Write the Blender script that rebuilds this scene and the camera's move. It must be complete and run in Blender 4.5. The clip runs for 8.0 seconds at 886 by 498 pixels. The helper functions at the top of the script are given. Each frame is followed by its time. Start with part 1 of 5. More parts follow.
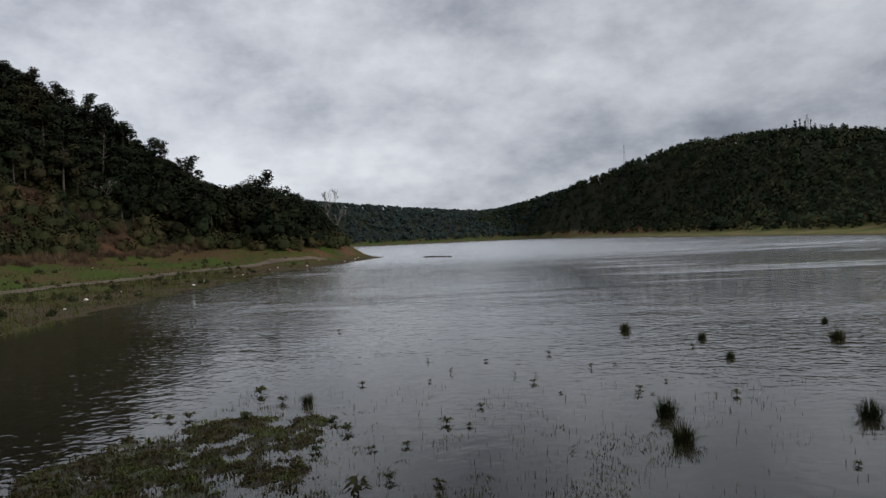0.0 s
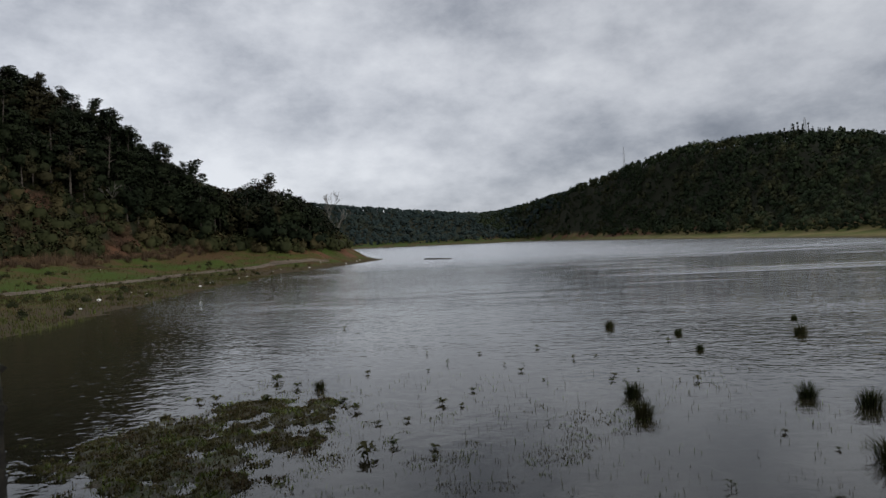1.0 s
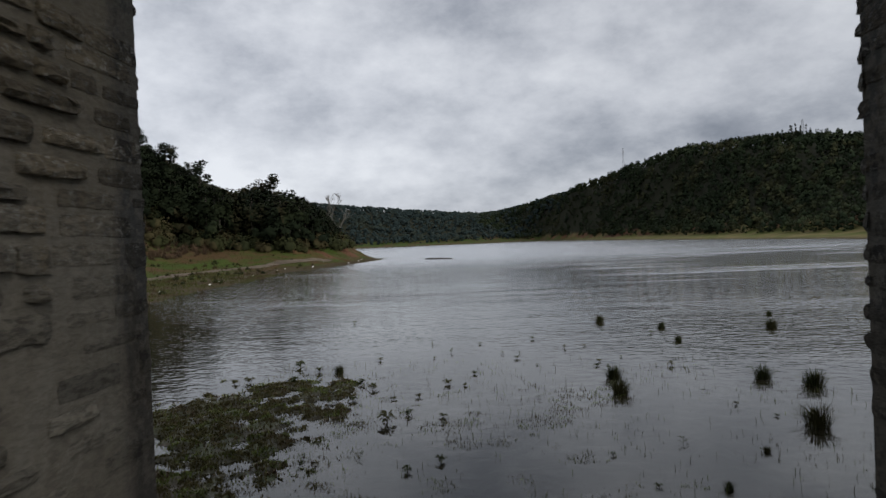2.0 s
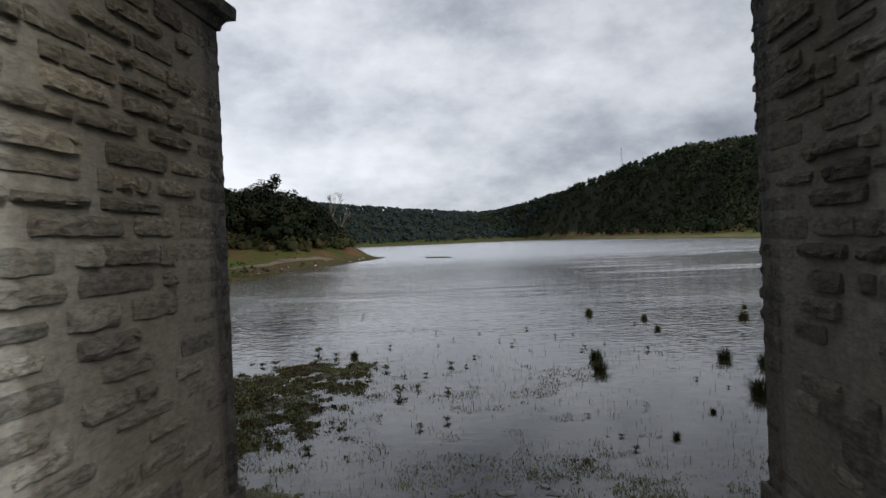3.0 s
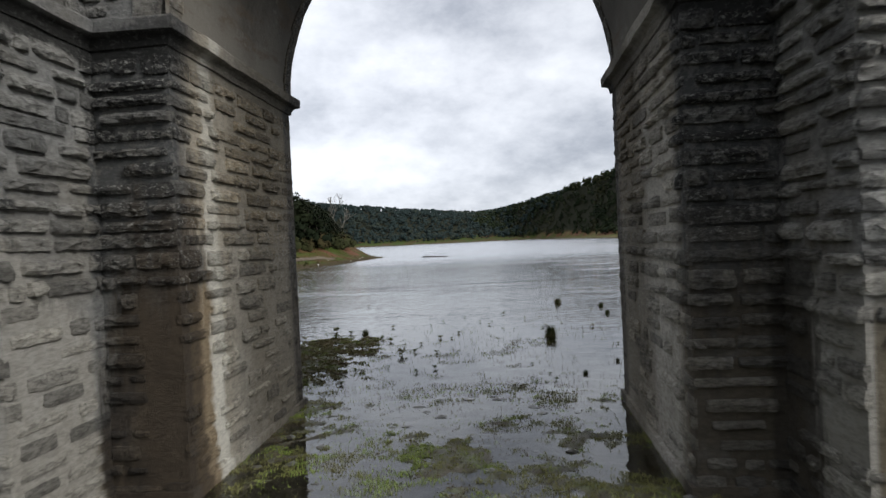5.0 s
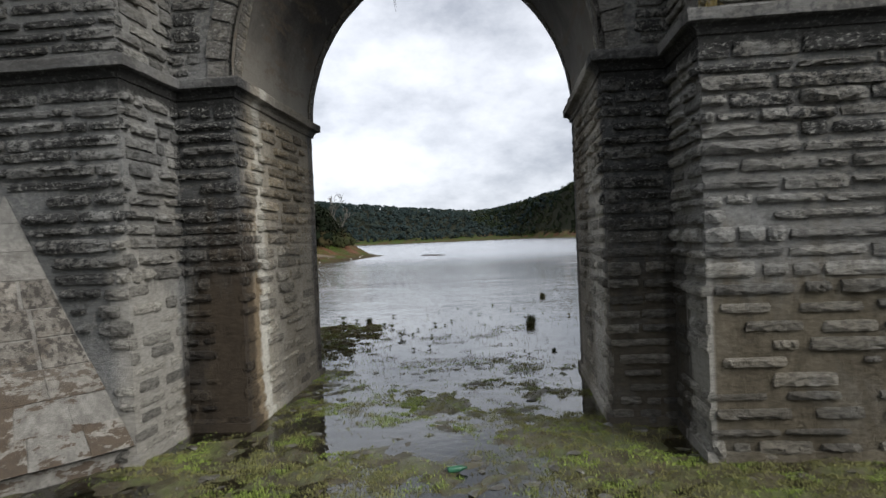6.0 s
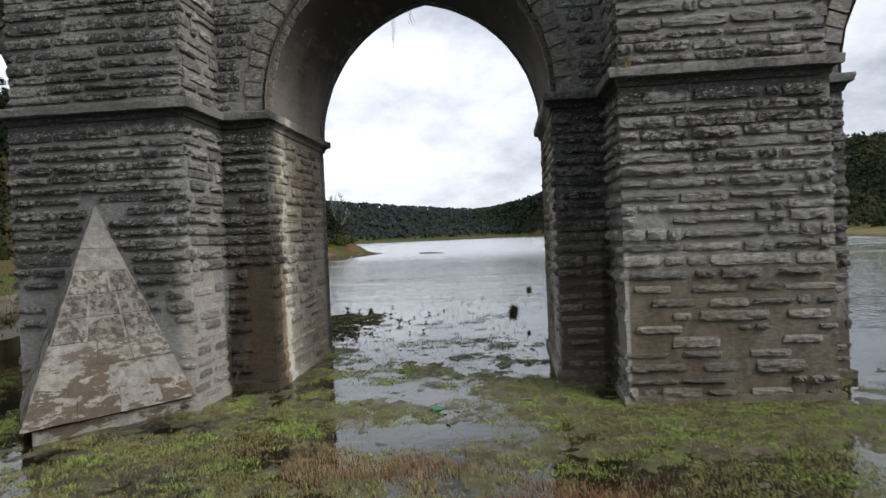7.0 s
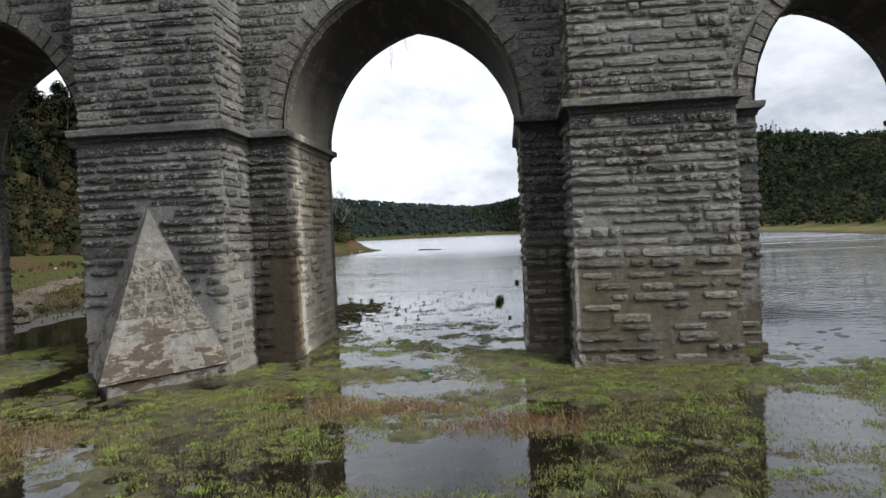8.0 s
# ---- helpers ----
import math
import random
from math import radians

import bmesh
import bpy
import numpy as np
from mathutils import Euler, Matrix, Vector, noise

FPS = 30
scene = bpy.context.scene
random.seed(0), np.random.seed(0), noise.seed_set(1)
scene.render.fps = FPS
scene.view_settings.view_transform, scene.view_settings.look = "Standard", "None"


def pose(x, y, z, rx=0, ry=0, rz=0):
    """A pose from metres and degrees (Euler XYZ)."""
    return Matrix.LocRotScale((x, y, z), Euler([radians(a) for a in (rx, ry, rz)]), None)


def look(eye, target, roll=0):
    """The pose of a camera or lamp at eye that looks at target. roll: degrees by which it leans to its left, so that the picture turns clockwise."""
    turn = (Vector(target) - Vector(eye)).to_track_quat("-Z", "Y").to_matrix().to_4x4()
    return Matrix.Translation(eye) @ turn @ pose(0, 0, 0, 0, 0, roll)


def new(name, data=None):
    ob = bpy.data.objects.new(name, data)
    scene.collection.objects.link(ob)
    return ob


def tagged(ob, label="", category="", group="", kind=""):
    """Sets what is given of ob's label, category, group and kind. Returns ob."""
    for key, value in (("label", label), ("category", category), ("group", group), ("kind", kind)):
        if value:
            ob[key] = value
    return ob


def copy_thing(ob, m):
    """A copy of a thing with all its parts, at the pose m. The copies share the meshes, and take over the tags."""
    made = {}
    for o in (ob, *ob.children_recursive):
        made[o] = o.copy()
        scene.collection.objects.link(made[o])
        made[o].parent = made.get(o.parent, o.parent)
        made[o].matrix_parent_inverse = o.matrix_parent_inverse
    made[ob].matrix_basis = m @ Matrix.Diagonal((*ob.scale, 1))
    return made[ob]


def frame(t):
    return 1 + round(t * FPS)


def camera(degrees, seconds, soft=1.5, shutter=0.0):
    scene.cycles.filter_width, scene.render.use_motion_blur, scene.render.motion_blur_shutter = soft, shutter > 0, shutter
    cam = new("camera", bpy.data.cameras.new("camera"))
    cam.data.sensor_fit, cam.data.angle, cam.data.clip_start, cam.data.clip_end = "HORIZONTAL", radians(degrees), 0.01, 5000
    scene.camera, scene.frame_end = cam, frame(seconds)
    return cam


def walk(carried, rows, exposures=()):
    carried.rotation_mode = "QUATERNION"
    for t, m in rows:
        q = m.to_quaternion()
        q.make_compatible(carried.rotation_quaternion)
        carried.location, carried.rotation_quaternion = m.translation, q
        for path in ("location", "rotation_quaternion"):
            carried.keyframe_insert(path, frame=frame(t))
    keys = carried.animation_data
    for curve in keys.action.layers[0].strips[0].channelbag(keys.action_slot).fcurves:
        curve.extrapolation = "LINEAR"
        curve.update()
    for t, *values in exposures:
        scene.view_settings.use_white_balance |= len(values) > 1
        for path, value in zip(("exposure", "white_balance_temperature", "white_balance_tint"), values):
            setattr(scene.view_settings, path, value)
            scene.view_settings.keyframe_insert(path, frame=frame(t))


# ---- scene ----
cam = camera(70.0, 8.0, soft=1.4, shutter=0.3)
PATH = [
    (0, (0.047, -0.747, 3.227), (-0.167, 1.241, 3.194), -2.6),
    (0.5, (0.163, -1.446, 3.249), (-0.052, 0.542, 3.221), -2.6),
    (1, (0.309, -2.389, 3.265), (0.094, -0.401, 3.239), -2.6),
    (1.5, (0.364, -3.306, 3.292), (0.148, -1.318, 3.267), -2.5),
    (3, (0.481, -6.425, 3.339), (0.269, -4.437, 3.309), -2.5),
    (3.5, (0.656, -7.409, 3.343), (0.444, -5.42, 3.314), -2.8),
    (4, (0.829, -8.757, 3.416), (0.621, -6.768, 3.386), -2.6),
    (4.5, (1.033, -10.094, 3.434), (0.827, -8.105, 3.403), -2.8),
    (6, (1.752, -14.73, 3.463), (1.551, -12.74, 3.427), -2.5),
    (6.5, (1.975, -16.28, 3.492), (1.776, -14.29, 3.452), -2.5),
    (7, (2.343, -17.901, 3.483), (2.144, -15.912, 3.441), -2.5),
    (7.5, (2.761, -19.516, 3.486), (2.561, -17.527, 3.44), -2.5),
    (8, (2.97, -20.999, 3.469), (2.771, -19.009, 3.418), -2.5),
]
EXPOSURES = [(0.0, 0.10), (1.5, 0.13), (3.0, 0.38), (4.5, 0.67), (6.0, 0.81), (8.0, 0.99)]
walk(cam, [(t, look(eye, target, roll)) for t, eye, target, roll in PATH], EXPOSURES)

# ---- world, sky and sun ----
world = bpy.data.worlds.new("overcast_sky")
scene.world = world
world.use_nodes = True
wn, wl = world.node_tree.nodes, world.node_tree.links
wn.clear()


def wnode(kind, **values):
    n = wn.new(kind)
    for key, value in values.items():
        n.inputs[key].default_value = value
    return n


def wmath(op, a, b):
    n = wn.new("ShaderNodeMath")
    n.operation = op
    for socket, v in zip(n.inputs, (a, b)):
        if isinstance(v, (int, float)):
            socket.default_value = v
        else:
            wl.new(v, socket)
    return n.outputs[0]


sky = wn.new("ShaderNodeTexSky")
sky.sky_type, sky.sun_disc = "NISHITA", False
sky.sun_elevation, sky.sun_rotation = radians(35), radians(121)
coords = wn.new("ShaderNodeTexCoord")
split = wn.new("ShaderNodeSeparateXYZ")
wl.new(coords.outputs["Generated"], split.inputs[0])
# the layers lie closer together towards the horizon
rise = wmath("MULTIPLY", wmath("LOGARITHM", wmath("ADD", wmath("MAXIMUM", split.outputs[2], 0.0), 0.17), math.e), 0.75)
flat = wn.new("ShaderNodeCombineXYZ")
wl.new(split.outputs[0], flat.inputs[0])
wl.new(split.outputs[1], flat.inputs[1])
wl.new(rise, flat.inputs[2])


def shifted(vector, x, y, z):
    n = wn.new("ShaderNodeVectorMath")
    n.operation = "ADD"
    wl.new(vector, n.inputs[0])
    n.inputs[1].default_value = (x, y, z)
    return n.outputs[0]


def cloud_noise(vector, **values):
    n = wnode("ShaderNodeTexNoise", **values)
    wl.new(vector, n.inputs["Vector"])
    return n.outputs[0]


# heaped cloud: thick parts are grey, thin parts bright, and the side towards the sun is lit
tall = wn.new("ShaderNodeMapping")
tall.inputs["Scale"].default_value = (1.0, 1.0, 1.7)
wl.new(coords.outputs["Generated"], tall.inputs["Vector"])


def heaped(x, y, z):
    """Thickness of the cloud: long masses with puffs on them, looked up a little way off."""
    mass = cloud_noise(shifted(flat.outputs[0], x, y, z), Scale=3.4, Detail=8.0, Roughness=0.55)
    puffs = cloud_noise(shifted(tall.outputs[0], x, y, z), Scale=6.5, Detail=10.0, Roughness=0.62)
    return wmath("ADD", wmath("MULTIPLY", mass, 0.55), wmath("MULTIPLY", puffs, 0.45))


thick, sunward = heaped(0.0, 0.0, 0.0), heaped(0.02, -0.01, 0.035)
broad = cloud_noise(shifted(flat.outputs[0], 3.0, 1.0, 5.0), Scale=1.3, Detail=3.0, Roughness=0.5)
cloud = wmath("ADD", 0.52, wmath("MULTIPLY", wmath("SUBTRACT", 0.5, thick), 1.6))
cloud = wmath("ADD", cloud, wmath("MULTIPLY", wmath("SUBTRACT", thick, sunward), 1.4))
cloud = wmath("ADD", cloud, wmath("MULTIPLY", wmath("SUBTRACT", 0.5, broad), 0.45))
ramp = wn.new("ShaderNodeValToRGB")
wl.new(cloud, ramp.inputs[0])
stops = ramp.color_ramp.elements
stops[0].position, stops[0].color = 0.24, (0.24, 0.265, 0.315, 1)
stops[1].position, stops[1].color = 0.70, (0.715, 0.74, 0.79, 1)
for where, colour in ((0.36, (0.35, 0.375, 0.43, 1)), (0.46, (0.47, 0.495, 0.55, 1)), (0.56, (0.58, 0.605, 0.66, 1))):
    stop = stops.new(where)
    stop.color = colour
veil = wn.new("ShaderNodeBackground")
# the cloud lies thicker towards the north-east
thin = wn.new("ShaderNodeMapRange")
thin.interpolation_type = "SMOOTHSTEP"
wl.new(wmath("ADD", split.outputs[0], wmath("MULTIPLY", split.outputs[2], 0.85)), thin.inputs["Value"])
for key, v in (("From Min", -0.7), ("From Max", 0.9), ("To Min", 1.07), ("To Max", 0.80)):
    thin.inputs[key].default_value = v
# and an overcast sky is brightest overhead
zenith = wn.new("ShaderNodeMapRange")
zenith.interpolation_type = "SMOOTHSTEP"
wl.new(split.outputs[2], zenith.inputs["Value"])
for key, v in (("From Min", 0.42), ("From Max", 1.0), ("To Min", 1.0), ("To Max", 1.7)):
    zenith.inputs[key].default_value = v
wl.new(wmath("MULTIPLY", thin.outputs[0], zenith.outputs[0]), veil.inputs["Strength"])
wl.new(ramp.outputs[0], veil.inputs[0])
blue = wn.new("ShaderNodeBackground")
blue.inputs["Strength"].default_value = 0.06
wl.new(sky.outputs[0], blue.inputs[0])
both = wn.new("ShaderNodeMixShader")
both.inputs[0].default_value = 0.92
wl.new(blue.outputs[0], both.inputs[1])
wl.new(veil.outputs[0], both.inputs[2])
wl.new(both.outputs[0], wn.new("ShaderNodeOutputWorld").inputs[0])

sun = new("sun", bpy.data.lights.new("sun", "SUN"))
sun.data.energy, sun.data.angle, sun.data.color = 2.3, radians(36), (1.0, 0.985, 0.965)
sun.matrix_world = look((76, -46, 62), (0, 0, 0))


# ---- materials ----
class Nodes:
    """A small builder for node materials."""

    def __init__(self, name, rough=0.85):
        self.mat = bpy.data.materials.new(name)
        self.mat.use_nodes = True
        self.tree = self.mat.node_tree
        self.bsdf = self.tree.nodes["Principled BSDF"]
        self.bsdf.inputs["Roughness"].default_value = rough
        self.bsdf.inputs["Specular IOR Level"].default_value = 0.25

    def link(self, value, socket):
        if isinstance(value, (int, float)):
            socket.default_value = value
        elif isinstance(value, tuple):
            socket.default_value = (*value, 1) if len(value) == 3 and socket.type == "RGBA" else value
        else:
            self.tree.links.new(value, socket)

    def node(self, kind, **values):
        n = self.tree.nodes.new(kind)
        for key, value in values.items():
            self.link(value, n.inputs[key])
        return n

    def place(self):
        return self.node("ShaderNodeNewGeometry").outputs["Position"]

    def axis(self, n):
        return self.node("ShaderNodeSeparateXYZ", Vector=self.place()).outputs[n]

    def scaled(self, x, y, z, source=None):
        n = self.node("ShaderNodeMapping", Scale=(x, y, z))
        self.link(source or self.place(), n.inputs["Vector"])
        return n.outputs[0]

    def noise(self, scale, detail=5.0, rough=0.6, vector=None, distort=0.0):
        return self.node("ShaderNodeTexNoise", Vector=vector or self.place(), Scale=scale, Detail=detail, Roughness=rough, Distortion=distort).outputs[0]

    def math(self, op, a, b=0.0):
        n = self.node("ShaderNodeMath")
        n.operation = op
        self.link(a, n.inputs[0])
        self.link(b, n.inputs[1])
        return n.outputs[0]

    def step(self, value, low, high, to0=0.0, to1=1.0):
        n = self.node("ShaderNodeMapRange")
        n.interpolation_type = "SMOOTHSTEP"
        for key, v in (("Value", value), ("From Min", low), ("From Max", high), ("To Min", to0), ("To Max", to1)):
            self.link(v, n.inputs[key])
        return n.outputs[0]

    def mix(self, factor, a, b, blend="MIX"):
        n = self.node("ShaderNodeMix")
        n.data_type, n.blend_type = "RGBA", blend
        self.link(factor, n.inputs[0])
        self.link(a, n.inputs[6])
        self.link(b, n.inputs[7])
        return n.outputs[2]

    def random(self):
        return self.node("ShaderNodeObjectInfo").outputs["Random"]

    def island(self):
        return self.node("ShaderNodeNewGeometry").outputs["Random Per Island"]

    def bump(self, height, strength, distance):
        n = self.node("ShaderNodeBump", Strength=strength, Distance=distance)
        self.link(height, n.inputs["Height"])
        self.link(n.outputs[0], self.bsdf.inputs["Normal"])

    def done(self, colour):
        self.link(colour, self.bsdf.inputs["Base Color"])
        return self.mat


def masonry(name, pale, dark, mud, warm, black, muddy, vary):
    """Weathered limestone or lime mortar: black crust above the old water line, pale and muddy below it."""
    m = Nodes(name, 0.9)
    x, y, z = m.axis(0), m.axis(1), m.axis(2)
    large = m.noise(0.45, 5, 0.65)
    streaks = m.noise(1.0, 6, 0.7, m.scaled(2.6, 2.6, 0.28))
    fine = m.noise(9.0, 6, 0.7)
    ragged = m.math("SUBTRACT", streaks, 0.5)
    inside = m.step(m.math("ADD", y, m.math("MULTIPLY", ragged, 0.8)), -3.2, -2.6)
    colour = m.mix(m.step(fine, 0.3, 0.72), tuple(c * 0.70 for c in pale), tuple(min(1, c * 1.2) for c in pale))
    colour = m.mix(m.step(large, 0.35, 0.7, 0.0, 0.5), colour, tuple(a * b for a, b in zip(pale, (1.08, 0.98, 0.82))))
    # tan stone inside the arch, above the old water line
    level = m.math("ADD", z, m.math("MULTIPLY", ragged, 5.0))
    colour = m.mix(m.math("MULTIPLY", m.math("MULTIPLY", inside, m.step(level, 2.6, 4.4)), 0.8), colour, warm)
    colour = m.mix(m.math("MULTIPLY", m.math("MULTIPLY", inside, m.step(level, 4.4, 2.8)), 0.6), colour, m.mix(fine, (0.27, 0.255, 0.22), (0.42, 0.398, 0.34)))
    # light from the front opening, painted pale on both passage walls
    front_light = m.math("MULTIPLY", inside, m.step(m.math("ADD", m.math("ADD", y, m.step(x, -1.0, 1.0, 0.0, -1.1)), m.math("MULTIPLY", ragged, 1.2)), -2.45, -1.2, 1.0, 0.12))
    colour = m.mix(m.math("MULTIPLY", front_light, m.step(level, 7.2, 4.0, 0.4, 0.8)), colour, m.mix(m.step(fine, 0.3, 0.7), (0.42, 0.375, 0.30), (0.60, 0.545, 0.44)))
    # east wall painted brighter still, since the sun lamp misses it
    colour = m.mix(m.math("MULTIPLY", m.math("MULTIPLY", front_light, m.step(x, 2.9, 3.2)), m.step(level, 7.2, 4.0, 0.45, 0.85)), colour, m.mix(m.step(fine, 0.3, 0.7), (0.46, 0.44, 0.40), (0.66, 0.64, 0.58)))
    # rear half of the passage darkened in colour to stand for its shade
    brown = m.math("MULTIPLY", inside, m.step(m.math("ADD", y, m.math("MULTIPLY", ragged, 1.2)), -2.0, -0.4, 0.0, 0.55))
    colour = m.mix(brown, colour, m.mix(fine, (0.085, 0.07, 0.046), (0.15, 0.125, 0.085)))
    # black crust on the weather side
    # thickest on the west pier; under the moulding it also darkens for shade
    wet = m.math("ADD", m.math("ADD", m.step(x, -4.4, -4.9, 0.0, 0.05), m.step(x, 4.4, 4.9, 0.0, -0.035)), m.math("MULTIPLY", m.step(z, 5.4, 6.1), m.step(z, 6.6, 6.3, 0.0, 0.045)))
    spread = m.math("MULTIPLY", m.math("SUBTRACT", m.math("FRACT", m.math("ADD", m.random(), m.island())), 0.5), 0.16 if vary else 0.0)
    wet = m.math("ADD", wet, spread)
    grain = m.step(m.math("ADD", wet, m.math("ADD", m.math("MULTIPLY", large, 0.45), m.math("MULTIPLY", fine, 0.55))), 0.455, 0.555)
    level = m.math("ADD", level, m.step(x, -3.9, -4.6, 0.0, 1.9))
    side = m.math("MULTIPLY", m.math("MULTIPLY", m.step(y, -5.0, -4.85), m.step(y, -3.5, -3.65)), m.math("ADD", m.math("MULTIPLY", m.step(x, -4.7, -4.5), m.step(x, -3.9, -4.0)), m.math("MULTIPLY", m.step(x, 4.3, 4.4), m.step(x, 4.9, 4.8))))
    grain = m.math("MULTIPLY", grain, m.step(side, 0.0, 1.0, 1.0, 0.14))
    crust = m.math("MULTIPLY", m.math("MULTIPLY", m.step(level, 1.5, 5.0), grain), m.math("SUBTRACT", 1.0, m.math("MULTIPLY", inside, 0.8)))
    colour = m.mix(m.math("MULTIPLY", crust, black), colour, dark)
    # dried mud, in sheets, below the old water line
    sheet = m.math("MULTIPLY", m.step(m.noise(0.62, 4, 0.6, m.scaled(1, 1, 0.8), 0.6), 0.38, 0.52), m.step(level, 3.6, 2.0))
    colour = m.mix(m.math("MULTIPLY", m.math("MULTIPLY", sheet, muddy), m.math("SUBTRACT", 1.0, m.math("MULTIPLY", inside, 0.6))), colour, mud)
    # brown mud on the low front of the east pier
    low = m.math("MULTIPLY", m.math("MULTIPLY", m.step(x, 2.0, 3.0), m.step(y, -4.6, -4.9)), m.step(m.math("ADD", z, m.math("MULTIPLY", m.math("SUBTRACT", m.noise(0.8, 5, 0.7), 0.5), 2.2)), 2.9, 2.4))
    colour = m.mix(m.math("MULTIPLY", low, muddy * 0.95), colour, m.mix(m.step(m.noise(1.0, 6, 0.7, m.scaled(2.0, 2.0, 0.7), 0.5), 0.36, 0.62), m.mix(fine, (0.05, 0.041, 0.026), (0.09, 0.075, 0.05)), m.mix(fine, (0.082, 0.069, 0.046), (0.155, 0.134, 0.097))))
    # water left the set-back strips beside the arch black; their shade is painted in
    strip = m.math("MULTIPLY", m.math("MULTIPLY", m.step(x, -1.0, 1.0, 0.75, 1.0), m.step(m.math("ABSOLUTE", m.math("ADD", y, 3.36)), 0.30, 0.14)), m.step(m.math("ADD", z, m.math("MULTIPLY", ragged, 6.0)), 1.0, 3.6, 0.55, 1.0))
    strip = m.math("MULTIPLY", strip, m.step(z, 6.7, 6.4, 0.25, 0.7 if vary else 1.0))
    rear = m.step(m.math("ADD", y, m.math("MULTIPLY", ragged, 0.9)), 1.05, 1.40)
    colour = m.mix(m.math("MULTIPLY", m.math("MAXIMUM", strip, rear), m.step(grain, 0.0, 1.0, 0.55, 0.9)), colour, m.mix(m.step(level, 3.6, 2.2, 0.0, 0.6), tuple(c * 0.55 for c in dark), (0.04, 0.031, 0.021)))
    # white lime in a jagged band down the west wall of the passage, ochre beside it
    west = m.step(x, -2.9, -3.05)
    edge = m.math("ADD", y, m.math("MULTIPLY", m.math("SUBTRACT", m.noise(1.0, 4, 0.7, m.scaled(1, 1, 1.6)), 0.5), 0.55))
    ochre = m.math("MULTIPLY", m.step(edge, -2.15, -2.45), m.math("MULTIPLY", west, m.step(m.math("ADD", x, 4.0), 0.0, 0.3)))
    colour = m.mix(m.math("MULTIPLY", m.math("MULTIPLY", ochre, m.step(y, -3.30, -3.1)), m.step(level, 5.0, 2.6, 0.1, 0.8)), colour, (0.20, 0.142, 0.076))
    band = m.math("MULTIPLY", m.step(edge, -2.62, -2.42), m.step(edge, -2.0, -2.2))
    colour = m.mix(m.math("MULTIPLY", m.math("MULTIPLY", band, m.math("MULTIPLY", west, m.step(x, -4.0, -3.7))), m.step(z, 4.2, 3.0, 0.65, 0.9)), colour, (0.60, 0.58, 0.51))
    stain = m.math("MULTIPLY", m.math("MULTIPLY", west, m.step(edge, -2.35, -2.7)), m.step(m.math("ABSOLUTE", m.math("ADD", m.math("SUBTRACT", z, 3.35), m.math("MULTIPLY", ragged, 1.4))), 0.5, 0.15))
    colour = m.mix(m.math("MULTIPLY", m.math("MULTIPLY", stain, m.step(x, -4.0, -3.7)), m.step(y, -3.34, -3.25, 0.0, 0.75)), colour, dark)
    # brown mud dried smooth on the set-back strip beside it, darkened for recess shade
    smear = m.math("MULTIPLY", m.math("MULTIPLY", m.step(x, -4.5, -4.3), m.step(x, -3.1, -3.2)), m.step(m.math("ABSOLUTE", m.math("ADD", y, 3.36)), 0.30, 0.14))
    colour = m.mix(m.math("MULTIPLY", m.math("MULTIPLY", smear, m.step(level, 3.6, 2.4)), 0.92), colour, m.mix(m.step(m.noise(1.0, 6, 0.7, m.scaled(3.0, 3.0, 1.0)), 0.35, 0.65), (0.016, 0.012, 0.008), (0.052, 0.039, 0.025)))
    # shade under the moulding painted black, along with the dirt gathered there
    drip_shade = m.math("MULTIPLY", m.step(m.math("ADD", z, m.math("MULTIPLY", ragged, 0.6)), 5.98, 6.12), m.step(z, 6.42, 6.37))
    colour = m.mix(m.math("MULTIPLY", m.math("MULTIPLY", drip_shade, 0.9), m.math("SUBTRACT", 1.0, m.math("MULTIPLY", inside, 0.6))), colour, (0.013, 0.013, 0.012))
    # wet brown edge of the west wall, below the old water line
    damp = m.math("MULTIPLY", m.math("MULTIPLY", west, m.step(edge, -2.72, -2.95)), m.math("MULTIPLY", m.step(x, -4.0, -3.7), m.step(level, 4.8, 3.4)))
    colour = m.mix(m.math("MULTIPLY", damp, 0.8), colour, m.mix(fine, (0.026, 0.019, 0.012), (0.06, 0.045, 0.029)))
    # lime that ran down in narrow tongues
    lime = m.step(m.noise(1.0, 5, 0.75, m.scaled(3.2, 3.2, 0.16)), 0.66, 0.75)
    colour = m.mix(m.math("MULTIPLY", lime, 0.4), colour, (0.5, 0.49, 0.46))
    # a smear of pale plaster low on the inner corner of the west buttress
    corner = m.math("MULTIPLY", m.step(x, -4.75, -4.4), m.step(x, -4.05, -4.12))
    corner = m.math("MULTIPLY", corner, m.step(m.math("ADD", m.math("ADD", z, m.math("MULTIPLY", y, 0.9)), m.math("MULTIPLY", ragged, 2.5)), -0.75, -1.15))
    colour = m.mix(m.math("MULTIPLY", m.math("MULTIPLY", corner, m.step(y, -3.55, -3.75)), 0.8), colour, m.mix(fine, (0.25, 0.238, 0.21), (0.38, 0.363, 0.325)))
    flank = m.math("MULTIPLY", m.math("MULTIPLY", m.step(x, 4.4, 4.5), m.step(x, 4.75, 4.68)), m.step(z, 3.4, 2.6))
    halves = m.step(m.math("ADD", y, m.math("MULTIPLY", ragged, 0.9)), -4.35, -4.1)
    colour = m.mix(m.math("MULTIPLY", flank, 0.7), colour, m.mix(halves, (0.34, 0.33, 0.30), (0.03, 0.027, 0.022)))
    # pale lichen flecks
    fleck = m.math("MULTIPLY", m.step(m.noise(13, 5, 0.75, m.scaled(1, 1, 1.6)), 0.545, 0.60), m.step(z, 2.2, 4.0))
